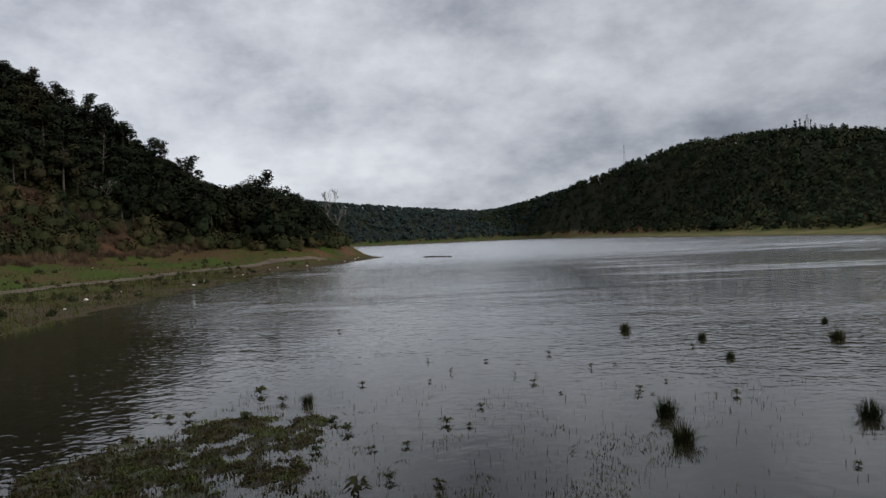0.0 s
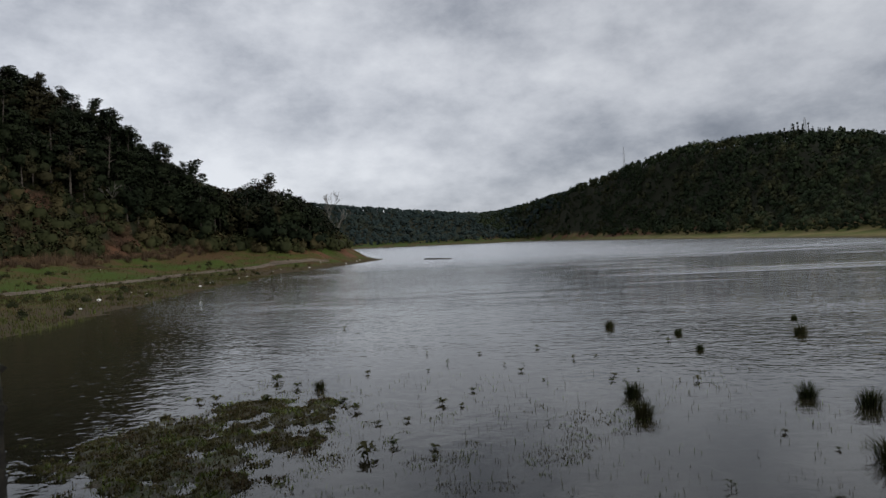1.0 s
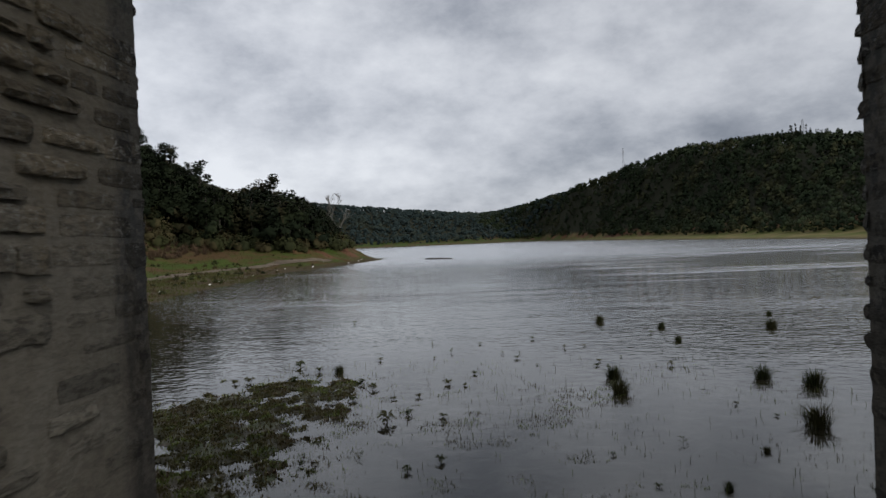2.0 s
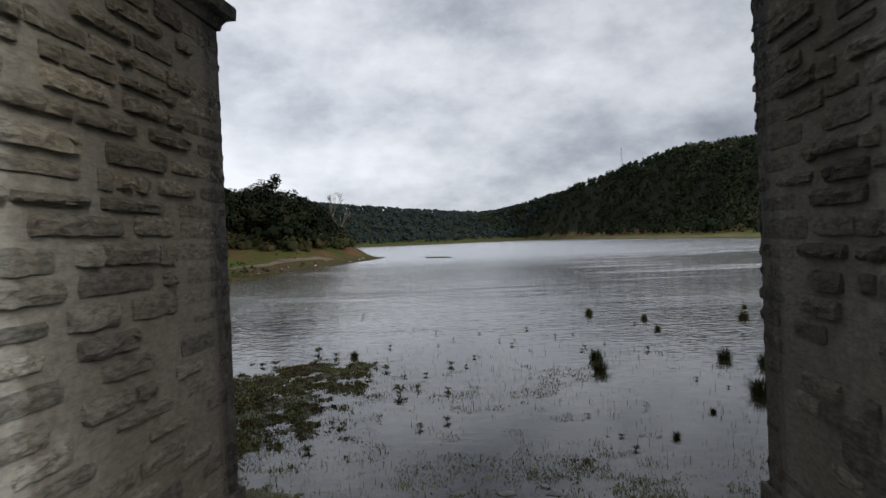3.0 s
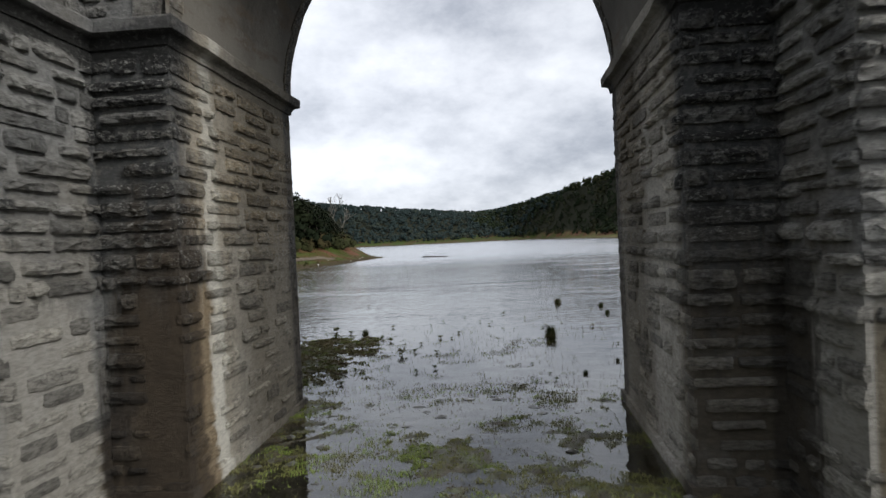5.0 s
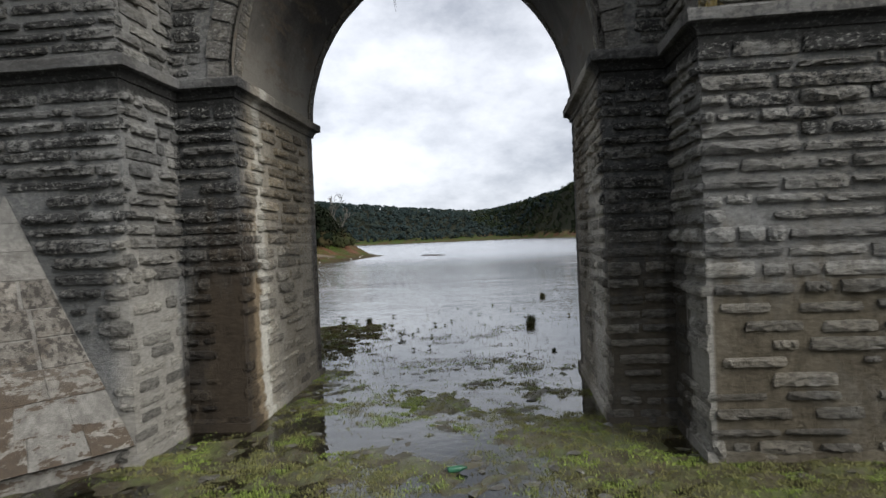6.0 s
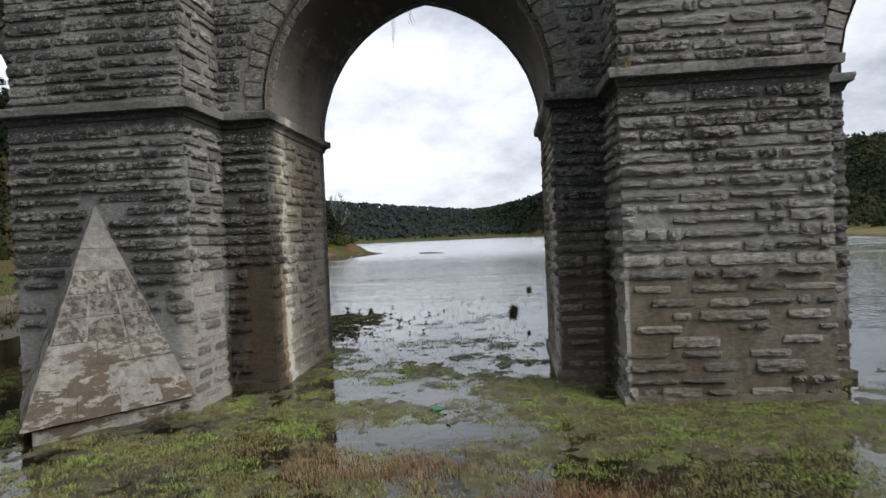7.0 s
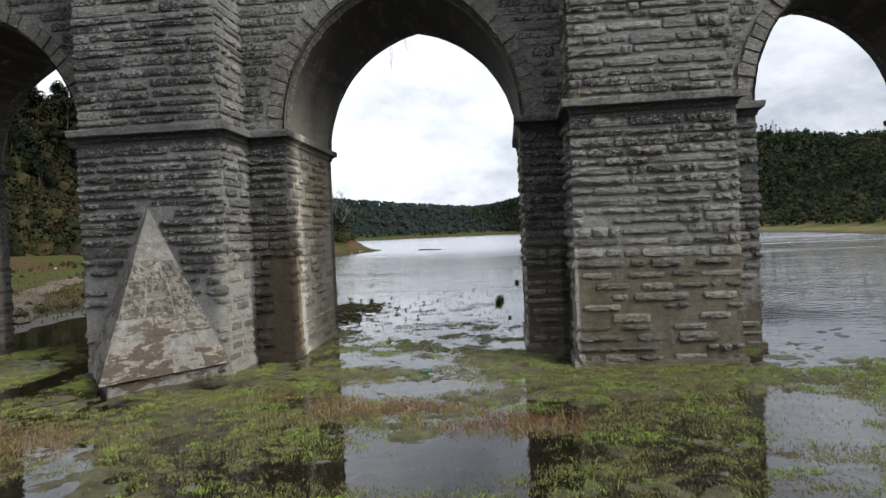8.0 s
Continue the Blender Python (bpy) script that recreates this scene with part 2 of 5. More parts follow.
    colour = m.mix(m.math("MULTIPLY", fleck, 0.55 if vary else 0.12), colour, (0.36, 0.36, 0.34))
    # split and weathered faces: dark seams along the bed of the stone
    seam = m.noise(1.0, 6, 0.7, m.scaled(7.0, 7.0, 24.0), 0.4)
    colour = m.mix(0.8 if vary else 0.4, colour, m.mix(m.step(seam, 0.34, 0.62), (0.45, 0.44, 0.43), (1.22, 1.22, 1.2)), "MULTIPLY")
    if vary:
        colour = m.mix(0.85, colour, m.mix(m.math("FRACT", m.math("ADD", m.random(), m.island())), (0.36, 0.36, 0.36), (1.22, 1.21, 1.18)), "MULTIPLY")
    m.bump(m.math("ADD", m.math("MULTIPLY", m.noise(21, 7, 0.8), 0.9), m.math("MULTIPLY", m.noise(7, 4, 0.6), 0.7)), 1.0, 0.10 if vary else 0.06)
    return m.done(colour)


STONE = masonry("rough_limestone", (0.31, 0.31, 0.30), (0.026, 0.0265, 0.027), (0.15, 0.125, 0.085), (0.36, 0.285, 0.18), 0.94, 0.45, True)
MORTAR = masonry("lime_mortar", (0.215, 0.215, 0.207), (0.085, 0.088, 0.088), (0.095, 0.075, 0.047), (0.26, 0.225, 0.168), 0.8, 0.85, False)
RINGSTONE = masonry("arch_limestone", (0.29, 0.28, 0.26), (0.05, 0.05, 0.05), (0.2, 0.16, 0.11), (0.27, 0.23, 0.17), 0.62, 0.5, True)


MOULDING = masonry("moulding_limestone", (0.18, 0.18, 0.174), (0.04, 0.04, 0.041), (0.15, 0.12, 0.08), (0.16, 0.148, 0.122), 0.7, 0.3, False)


def barrel_material():
    m = Nodes("dark_vault_mortar", 0.95)
    z = m.axis(2)
    # mortar gets darker towards the crown of the vault
    crown_tone = m.step(m.math("ADD", z, m.math("MULTIPLY", m.math("SUBTRACT", m.noise(0.7, 5, 0.65), 0.5), 4.0)), 6.4, 9.2)
    colour = m.mix(crown_tone, (0.13, 0.12, 0.102), (0.032, 0.029, 0.025))
    colour = m.mix(m.step(m.noise(1.0, 5, 0.7, m.scaled(2, 0.4, 2)), 0.52, 0.64, 0, 0.75), colour, (0.085, 0.065, 0.045))
    colour = m.mix(m.step(m.noise(3.0, 5, 0.7, m.scaled(1, 0.5, 1)), 0.60, 0.70, 0, 0.45), colour, (0.2, 0.19, 0.165))
    m.bump(m.noise(8, 6, 0.7), 0.7, 0.04)
    return m.done(colour)


BARREL = barrel_material()


def starling_material(name, low, high, mottle, joint, kept=0.515):
    m = Nodes(name, 0.9)
    n = m.noise(1.5, 7, 0.72, m.scaled(0.8, 0.8, 2.4), 0.2)
    z = m.axis(2)
    colour = m.mix(m.step(m.noise(6, 6, 0.7), 0.3, 0.7), low, high)
    colour = m.mix(m.math("MULTIPLY", m.step(m.math("ADD", m.math("MULTIPLY", n, 0.8), m.math("MULTIPLY", m.noise(9.0, 6, 0.75), 0.2)), kept, kept + 0.025), m.step(m.math("ADD", z, m.math("MULTIPLY", m.noise(0.8, 3, 0.6), 1.6)), 3.4, 2.0, 0.2, 0.92)), colour, (0.068, 0.05, 0.034))
    colour = m.mix(m.step(m.math("ADD", z, m.math("MULTIPLY", n, 1.4)), 4.0, 4.6, 0.0, 0.6), colour, (0.10, 0.10, 0.095))
    colour = m.mix(m.math("MULTIPLY", m.step(m.noise(7, 6, 0.75), 0.48, 0.56), mottle), colour, (0.038, 0.034, 0.03))
    colour = m.mix(joint, colour, m.mix(m.random(), (0.6, 0.58, 0.55), (1.2, 1.18, 1.14)), "MULTIPLY")
    m.bump(m.noise(20, 7, 0.78), 0.9, 0.035)
    return m.done(colour)


DRESSED = starling_material("mottled_dressed_stone", (0.085, 0.078, 0.067), (0.20, 0.187, 0.164), 0.85, 0.6)
BROWNSLAB = starling_material("patchy_plaster_over_brown_stone", (0.15, 0.14, 0.122), (0.24, 0.226, 0.2), 0.25, 0.3, 0.465)
PLASTER = starling_material("pale_smeared_plaster", (0.125, 0.119, 0.106), (0.215, 0.206, 0.187), 0.22, 0.25, 0.525)


BARE_EARTH = [(-58.6, 89.6, 2.2, 2.8), (-63.4, 76.0, 2.6, 4.4), (-66.5, 81.0, 1.8, 2.6), (-51.6, 70.5, 1.6, 4.2), (-53.5, 91.0, 1.0, 3.0)]   # x, y and radii of red slips on the slope


def ground_material():
    m = Nodes("wet_ground", 0.85)
    # soaked mud of the marsh shines, the banks do not
    soaked = m.math("MULTIPLY", m.step(m.axis(1), 14.0, 9.0), m.step(m.axis(2), 0.16, 0.05))
    m.link(m.step(soaked, 0.0, 1.0, 0.08, 0.25), m.bsdf.inputs["Specular IOR Level"])
    m.link(m.step(soaked, 0.0, 1.0, 0.85, 0.42), m.bsdf.inputs["Roughness"])
    z = m.axis(2)
    n = m.noise(0.5, 6, 0.65)
    fine = m.noise(4.0, 6, 0.7)
    grass = m.mix(fine, (0.018, 0.029, 0.005), (0.05, 0.074, 0.013))
    grass = m.mix(m.step(m.math("ADD", m.math("MULTIPLY", n, 0.4), m.math("MULTIPLY", m.noise(0.09, 4, 0.6), 0.6)), 0.45, 0.58, 0, 0.88), grass, m.mix(fine, (0.036, 0.02, 0.011), (0.092, 0.05, 0.026)))
    wet = m.step(m.math("ADD", z, m.math("MULTIPLY", m.math("SUBTRACT", n, 0.5), 1.2)), 0.5, 0.2)
    grass = m.mix(m.math("MULTIPLY", wet, m.step(m.axis(1), 4.0, 16.0, 0.0, 0.9)), grass, m.mix(fine, (0.026, 0.018, 0.010), (0.075, 0.05, 0.028)))
    near = m.step(m.axis(1), 4.0, 1.0)
    moss = m.mix(m.step(m.noise(1.6, 5, 0.65), 0.4, 0.62), m.mix(fine, (0.04, 0.048, 0.018), (0.115, 0.13, 0.05)), m.mix(fine, (0.045, 0.04, 0.026), (0.115, 0.10, 0.068)))
    grass = m.mix(near, grass, moss)
    mud = m.mix(fine, (0.022, 0.019, 0.012), (0.06, 0.05, 0.033))
    colour = m.mix(m.step(m.math("ADD", z, m.math("MULTIPLY", m.math("SUBTRACT", fine, 0.5), 0.14)), -0.06, 0.05), mud, m.mix(m.math("MULTIPLY", m.step(m.noise(2.2, 6, 0.7), 0.44, 0.56), m.step(z, 0.35, 0.2, 0.0, 0.8)), grass, (0.04, 0.032, 0.021)))
    # brighter grass on the east bank
    colour = m.mix(m.math("MULTIPLY", m.step(m.axis(0), 30.0, 45.0), m.step(m.math("ADD", z, m.math("MULTIPLY", n, 1.0)), 0.5, 0.9, 0.0, 0.8)), colour, m.mix(m.step(m.noise(0.12, 5, 0.7), 0.4, 0.6), (0.075, 0.085, 0.022), (0.15, 0.12, 0.055)))
    # red earth that shows on the steeper bank
    slope = m.node("ShaderNodeSeparateXYZ", Vector=m.node("ShaderNodeNewGeometry").outputs["Normal"]).outputs[2]
    earth = m.math("MULTIPLY", m.step(slope, 0.975, 0.90), m.step(m.noise(0.075, 4, 0.6), 0.46, 0.56))
    colour = m.mix(m.math("MULTIPLY", earth, m.step(z, 0.4, 1.2)), colour, m.mix(fine, (0.06, 0.028, 0.016), (0.125, 0.06, 0.035)))
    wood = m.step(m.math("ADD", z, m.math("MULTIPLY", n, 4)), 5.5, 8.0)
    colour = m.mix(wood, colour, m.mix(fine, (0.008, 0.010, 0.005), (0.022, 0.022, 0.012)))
    for cx, cy, rx, ry in BARE_EARTH:
        u = m.math("DIVIDE", m.math("SUBTRACT", m.axis(0), cx), rx)
        v = m.math("DIVIDE", m.math("SUBTRACT", m.axis(1), cy), ry)
        ring = m.math("ADD", m.math("SQRT", m.math("ADD", m.math("MULTIPLY", u, u), m.math("MULTIPLY", v, v))), m.math("MULTIPLY", m.math("SUBTRACT", m.noise(0.4, 5, 0.7), 0.5), 1.4))
        colour = m.mix(m.step(ring, 1.2, 0.6, 0.0, 0.85), colour, m.mix(m.step(m.noise(1.1, 6, 0.75), 0.36, 0.64), (0.018, 0.011, 0.007), (0.07, 0.036, 0.022)))
    m.bump(m.noise(7, 6, 0.7), 0.6, 0.06)
    return m.done(colour)


GROUND = ground_material()


def water_material():
    m = Nodes("lake_water", 0.03)
    ripple = m.noise(1.0, 1.5, 0.5, m.scaled(1.4, 2.6, 1), 0.6)
    chop = m.noise(1.0, 1.0, 0.5, m.scaled(3.4, 4.6, 1), 0.7)
    swell = m.noise(1.0, 2, 0.5, m.scaled(0.22, 0.5, 1))
    # wind lies on the open lake in patches and leaves the shallows smooth
    open_lake = m.step(m.math("ADD", m.math("ADD", m.axis(1), m.math("MULTIPLY", m.math("MAXIMUM", m.math("SUBTRACT", m.axis(0), 8.0), 0.0), 1.0)), m.math("MULTIPLY", m.noise(0.05, 3, 0.6), 12.0)), 8.0, 24.0, 0.14, 1.1)
    lee = m.step(m.math("ADD", m.axis(0), m.math("MULTIPLY", m.noise(0.12, 3, 0.6), 9.0)), -10.0, 3.0, 0.30, 0.34)
    # a breeze comes round the point along the west bank
    breeze = m.math("MULTIPLY", m.step(m.math("ADD", m.axis(1), m.math("MULTIPLY", m.axis(0), 0.8)), 6.0, 18.0), m.step(m.math("ADD", m.axis(0), m.math("MULTIPLY", m.noise(0.10, 3, 0.6), 8.0)), -11.0, 0.0, 0.95, 0.36))
    far = m.math("MAXIMUM", m.step(m.axis(1), 45.0, 85.0, 0.0, 0.95), m.math("MULTIPLY", m.step(m.axis(0), 1.0, 12.0, 0.0, 1.0), m.step(m.math("ADD", m.axis(1), m.axis(0)), 14.0, 24.0)))
    open_lake = m.math("MULTIPLY", open_lake, m.math("MAXIMUM", m.math("MAXIMUM", lee, breeze), far))
    gust = m.step(m.noise(1.0, 3, 0.6, m.scaled(0.014, 0.055, 1)), 0.50, 0.68, 0.5, 1.5)
    # cat's-paws: narrow dark lines of ruffled water farther out in the east
    paws = m.math("MULTIPLY", m.step(m.noise(1.0, 3, 0.6, m.scaled(0.02, 0.16, 1)), 0.55, 0.62), m.math("MULTIPLY", m.step(m.axis(0), 4.0, 16.0), m.math("MULTIPLY", m.step(m.axis(1), 34.0, 46.0), m.step(m.axis(1), 130.0, 100.0))))
    gust = m.math("ADD", gust, m.math("MULTIPLY", paws, 2.5))
    height = m.math("MULTIPLY", m.math("ADD", m.math("ADD", ripple, m.math("MULTIPLY", chop, 0.9)), m.math("MULTIPLY", swell, 1.2)), m.math("MULTIPLY", m.math("MULTIPLY", open_lake, gust), m.math("ADD", m.step(m.axis(1), 14.0, 45.0, 1.0, 0.75), m.step(m.axis(1), 50.0, 95.0, 0.0, 0.2))))
    bump = m.node("ShaderNodeBump", Strength=0.8, Distance=0.10)
    m.link(height, bump.inputs["Height"])
    gloss = m.node("ShaderNodeBsdfGlossy", Color=(0.95, 0.96, 0.97, 1))
    m.link(m.step(m.axis(1), 35.0, 110.0, 0.012, 0.2), gloss.inputs["Roughness"])
    m.link(bump.outputs[0], gloss.inputs["Normal"])
    clear = m.node("ShaderNodeBsdfTransparent", Color=(0.66, 0.63, 0.50, 1))
    silt = m.node("ShaderNodeBsdfDiffuse", Color=(0.03, 0.027, 0.017, 1))
    body = m.node("ShaderNodeMixShader")
    m.link(m.step(m.axis(1), -2.0, 14.0, 0.12, 0.9), body.inputs[0])
    m.link(clear.outputs[0], body.inputs[1])
    m.link(silt.outputs[0], body.inputs[2])
    fresnel = m.node("ShaderNodeFresnel", IOR=1.6)
    mixed = m.node("ShaderNodeMixShader")
    m.link(fresnel.outputs[0], mixed.inputs[0])
    m.link(body.outputs[0], mixed.inputs[1])
    m.link(gloss.outputs[0], mixed.inputs[2])
    out = next(n for n in m.tree.nodes if n.type == "OUTPUT_MATERIAL")
    m.link(mixed.outputs[0], out.inputs[0])
    return m.mat


WATER = water_material()


def leaf_material(name, low, high, odd, odd_share=0.2, patch=0.05, gloss=0.05):
    m = Nodes(name, 0.75)
    m.bsdf.inputs["Specular IOR Level"].default_value = gloss
    pick = m.island()
    colour = m.mix(pick, low, high)
    colour = m.mix(m.step(m.noise(patch, 3, 0.6), 0.62 - odd_share, 0.72 - odd_share, 0, 0.75), colour, odd)
    return m.done(colour)




def crown_material(name, low, high, odd, cell, odd_share=0.2, patch=0.05, leafy_share=0.5):
    """Foliage whose colour changes from crown to crown, and a little from leaf to leaf."""
    m = Nodes(name, 0.8)
    m.bsdf.inputs["Specular IOR Level"].default_value = 0.04
    tree = m.node("ShaderNodeTexVoronoi", Vector=m.scaled(1, 1, 0.35), Scale=cell).outputs["Color"]
    pick = m.node("ShaderNodeSeparateColor", Color=tree).outputs
    colour = m.mix(pick[0], low, high)
    colour = m.mix(m.math("MULTIPLY", m.step(pick[1], 0.62, 0.7), m.step(m.noise(patch, 3, 0.6), 0.56 - odd_share, 0.68 - odd_share)), colour, odd)
    colour = m.mix(leafy_share, colour, m.mix(m.island(), (0.75, 0.75, 0.73), (1.2, 1.2, 1.17)), "MULTIPLY")
    return m.done(colour)


PINE = crown_material("pine_needles", (0.007, 0.0105, 0.0055), (0.0135, 0.0175, 0.008), (0.022, 0.020, 0.010), 0.22, 0.16, 0.10)
WOODS = crown_material("distant_foliage", (0.014, 0.021, 0.011), (0.025, 0.034, 0.016), (0.036, 0.038, 0.018), 0.16, 0.14, 0.03, 0.25)
# the far ridge's blue haze is mixed into its leaf colour
FARWOODS = crown_material("hazy_far_foliage", (0.014, 0.022, 0.021), (0.02, 0.029, 0.027), (0.024, 0.03, 0.023), 0.12, 0.14, 0.02, 0.1)
SHRUB = crown_material("shrub_leaves", (0.012, 0.015, 0.007), (0.028, 0.030, 0.012), (0.038, 0.032, 0.015), 0.45, 0.24, 0.15)
BRUSH = leaf_material("bare_brown_twigs", (0.028, 0.018, 0.012), (0.075, 0.05, 0.034), (0.09, 0.06, 0.035), 0.2, 0.2)
GRASS = leaf_material("marsh_grass_blades", (0.115, 0.165, 0.031), (0.24, 0.295, 0.066), (0.155, 0.135, 0.06), 0.2, 0.9, 0.25)
MOSS = leaf_material("olive_water_weed", (0.035, 0.042, 0.014), (0.12, 0.125, 0.042), (0.10, 0.07, 0.038), 0.2, 0.7, 0.3)
BANKGRASS = leaf_material("bank_grass_blades", (0.03, 0.042, 0.009), (0.078, 0.10, 0.023), (0.062, 0.04, 0.022), 0.2, 0.10)
DRYWEED = leaf_material("dry_weed_stems", (0.09, 0.045, 0.025), (0.22, 0.125, 0.07), (0.2, 0.15, 0.08), 0.2, 0.8)
DRYGRASS = leaf_material("yellowed_grass", (0.12, 0.12, 0.04), (0.24, 0.22, 0.09), (0.2, 0.15, 0.07), 0.2, 0.8)
RUSH = leaf_material("dark_rush_stems", (0.014, 0.018, 0.008), (0.045, 0.055, 0.02), (0.05, 0.045, 0.02), 0.15, 0.9)
SHOREWEED = leaf_material("shore_weed_blades", (0.024, 0.018, 0.009), (0.075, 0.056, 0.028), (0.05, 0.062, 0.018), 0.2, 0.25)
MATWEED = leaf_material("matted_brown_weed", (0.035, 0.025, 0.015), (0.13, 0.094, 0.058), (0.09, 0.085, 0.036), 0.2, 1.2)
REED = leaf_material("green_water_stems", (0.045, 0.06, 0.018), (0.155, 0.185, 0.055), (0.055, 0.038, 0.022), 0.2, 1.6)


def plain(name, low, high, scale=6.0, rough=0.8, bump=0.0):
    m = Nodes(name, rough)
    n = m.noise(scale, 6, 0.65)
    if bump:
        m.bump(m.noise(scale * 3, 5, 0.7), 0.7, bump)
    return m.done(m.mix(m.step(n, 0.3, 0.7), low, high))


BARK = plain("grey_bark", (0.03, 0.025, 0.02), (0.08, 0.068, 0.055), 3.0, 0.9, 0.03)
PALEBARK = plain("pale_bark", (0.08, 0.074, 0.065), (0.16, 0.15, 0.13), 2.0, 0.9, 0.02)
TRACK = plain("gravel_track", (0.055, 0.04, 0.028), (0.12, 0.094, 0.068), 0.5, 0.95, 0.02)
STEEL = plain("galvanised_steel", (0.22, 0.23, 0.24), (0.32, 0.33, 0.34), 2.0, 0.5)
LITTER = plain("white_plastic", (0.55, 0.55, 0.54), (0.72, 0.72, 0.7), 5.0, 0.5)
GREENGLASS = plain("green_plastic", (0.012, 0.055, 0.03), (0.03, 0.11, 0.06), 5.0, 0.3)
CLOD = plain("dark_mud", (0.03, 0.027, 0.02), (0.085, 0.08, 0.062), 5.0, 0.38, 0.02)
CLOD.node_tree.nodes["Principled BSDF"].inputs["Specular IOR Level"].default_value = 0.6
LOGWOOD = plain("wet_log_bark", (0.02, 0.017, 0.014), (0.06, 0.05, 0.04), 3.0, 0.7, 0.02)


# ---- mesh helpers ----
def mesh(name, verts, faces, material, smooth=False):
    me = bpy.data.meshes.new(name)
    me.from_pydata([tuple(v) for v in verts], [], [tuple(f) for f in faces])
    me.materials.append(material)
    if smooth:
        me.polygons.foreach_set("use_smooth", [True] * len(me.polygons))
    me.update()
    return me


def big_mesh(name, verts, faces, material, smooth=False, normals=None):
    """A mesh from arrays; all faces have the same number of corners."""
    verts, faces = np.asarray(verts, np.float32), np.asarray(faces, np.int32)
    me = bpy.data.meshes.new(name)
    n, k = faces.shape
    me.vertices.add(len(verts))
    me.vertices.foreach_set("co", verts.ravel())
    me.loops.add(n * k)
    me.loops.foreach_set("vertex_index", faces.ravel())
    me.polygons.add(n)
    me.polygons.foreach_set("loop_start", np.arange(0, n * k, k, dtype=np.int32))
    me.polygons.foreach_set("use_smooth", np.full(n, smooth))
    me.materials.append(material)
    me.update(calc_edges=True)
    me.validate()
    if normals is not None:
        me.polygons.foreach_set("use_smooth", np.full(len(me.polygons), True))
        me.normals_split_custom_set_from_vertices(np.asarray(normals, np.float32))
    return me


def part(name, data, parent, label=""):
    ob = new(name, data)
    ob.parent = parent
    return tagged(ob, label)


def fixed(bm):
    bmesh.ops.recalc_face_normals(bm, faces=bm.faces)
    return bm


def bm_mesh(name, bm, material, smooth=False):
    me = bpy.data.meshes.new(name)
    fixed(bm).to_mesh(me)
    bm.free()
    me.materials.append(material)
    if smooth:
        me.polygons.foreach_set("use_smooth", [True] * len(me.polygons))
    return me


def rand2(ix, iy, seed):
    h = np.sin(ix * 127.1 + iy * 311.7 + seed * 74.7) * 43758.5453
    return h - np.floor(h)


def value_noise(x, y, seed=0):
    ix, iy = np.floor(x), np.floor(y)
    fx, fy = x - ix, y - iy
    fx, fy = fx * fx * (3 - 2 * fx), fy * fy * (3 - 2 * fy)
    a, b = rand2(ix, iy, seed), rand2(ix + 1, iy, seed)
    c, d = rand2(ix, iy + 1, seed), rand2(ix + 1, iy + 1, seed)
    return (a * (1 - fx) + b * fx) * (1 - fy) + (c * (1 - fx) + d * fx) * fy


def fbm(x, y, octaves=4, seed=0):
    total, amp, norm = 0.0, 1.0, 0.0
    for n in range(octaves):
        total = total + amp * value_noise(x * 2**n + 17.3 * n, y * 2**n - 9.1 * n, seed + n)
        norm += amp
        amp *= 0.5
    return total / norm


def smooth01(v):
    v = np.clip(v, 0, 1)
    return v * v * (3 - 2 * v)


# ---- ground, lake and hills ----
def left_shore(y):
    return np.interp(y, [-400, -60, -10, 4, 24, 34, 44, 58, 78, 90, 127, 132, 150, 200, 300, 450],
                     [-60, -24, -17, -18, -21.5, -23.5, -25.5, -26.5, -29.2, -26.4, -25.6, -30, -62, -150, -230, -240])


def right_shore(y):
    return np.interp(y, [-400, -60, 60, 126, 166, 234, 330, 408, 470, 600], [60, 40, 62, 71, 70, 60, 48, 34, 12, -60])


HUMMOCKS = [  # x, y, radius x, radius y, height
    (-5.2, 10.6, 1.7, 1.9, 0.20), (-4.8, 8.0, 2.2, 1.8, 0.19), (-4.2, 5.0, 1.5, 2.2, 0.18), (-6.4, 7.4, 1.2, 1.3, 0.12), (-3.2, 9.8, 1.0, 1.4, 0.10), (-2.2, 7.2, 0.9, 0.8, 0.10), (-2.9, -1.0, 0.8, 3.2, 0.08),
    (0.4, -3.4, 2.0, 1.5, 0.07), (1.6, -5.2, 2.6, 1.4, 0.06), (-1.3, -6.2, 2.0, 1.6, 0.05), (6.8, -6.6, 3.0, 2.0, 0.13),
    (3.6, -4.2, 1.2, 1.6, 0.13), (-3.6, -5.0, 1.4, 1.2, 0.10), (0.6, -9.6, 3.4, 1.3, 0.06), (-5.5, -9.5, 2.6, 1.8, 0.08),
    (-12.0, -3.5, 2.2, 1.6, 0.12), (-14.0, -7.5, 4.0, 2.2, 0.12), (9.8, -3.2, 1.4, 1.2, 0.10), (4.8, -9.5, 2.2, 1.8, 0.0),
    (0.5, -6.9, 1.3, 0.6, -0.17), (1.9, -11.9, 1.5, 1.0, -0.15), (8.3, -9.8, 1.4, 2.2, -0.11), (-3.9, -11.9, 1.0, 0.8, 0.06), (-6.5, -12.4, 2.4, 1.0, 0.10), (-1.8, -12.8, 1.6, 1.0, 0.09), (4.6, -12.6, 1.4, 1.0, 0.08), (1.5, -4.9, 0.8, 0.4, -0.10), (-11.5, -4.6, 1.6, 1.4, 0.16), (-15.5, 3.0, 3.5, 2.5, -0.4),
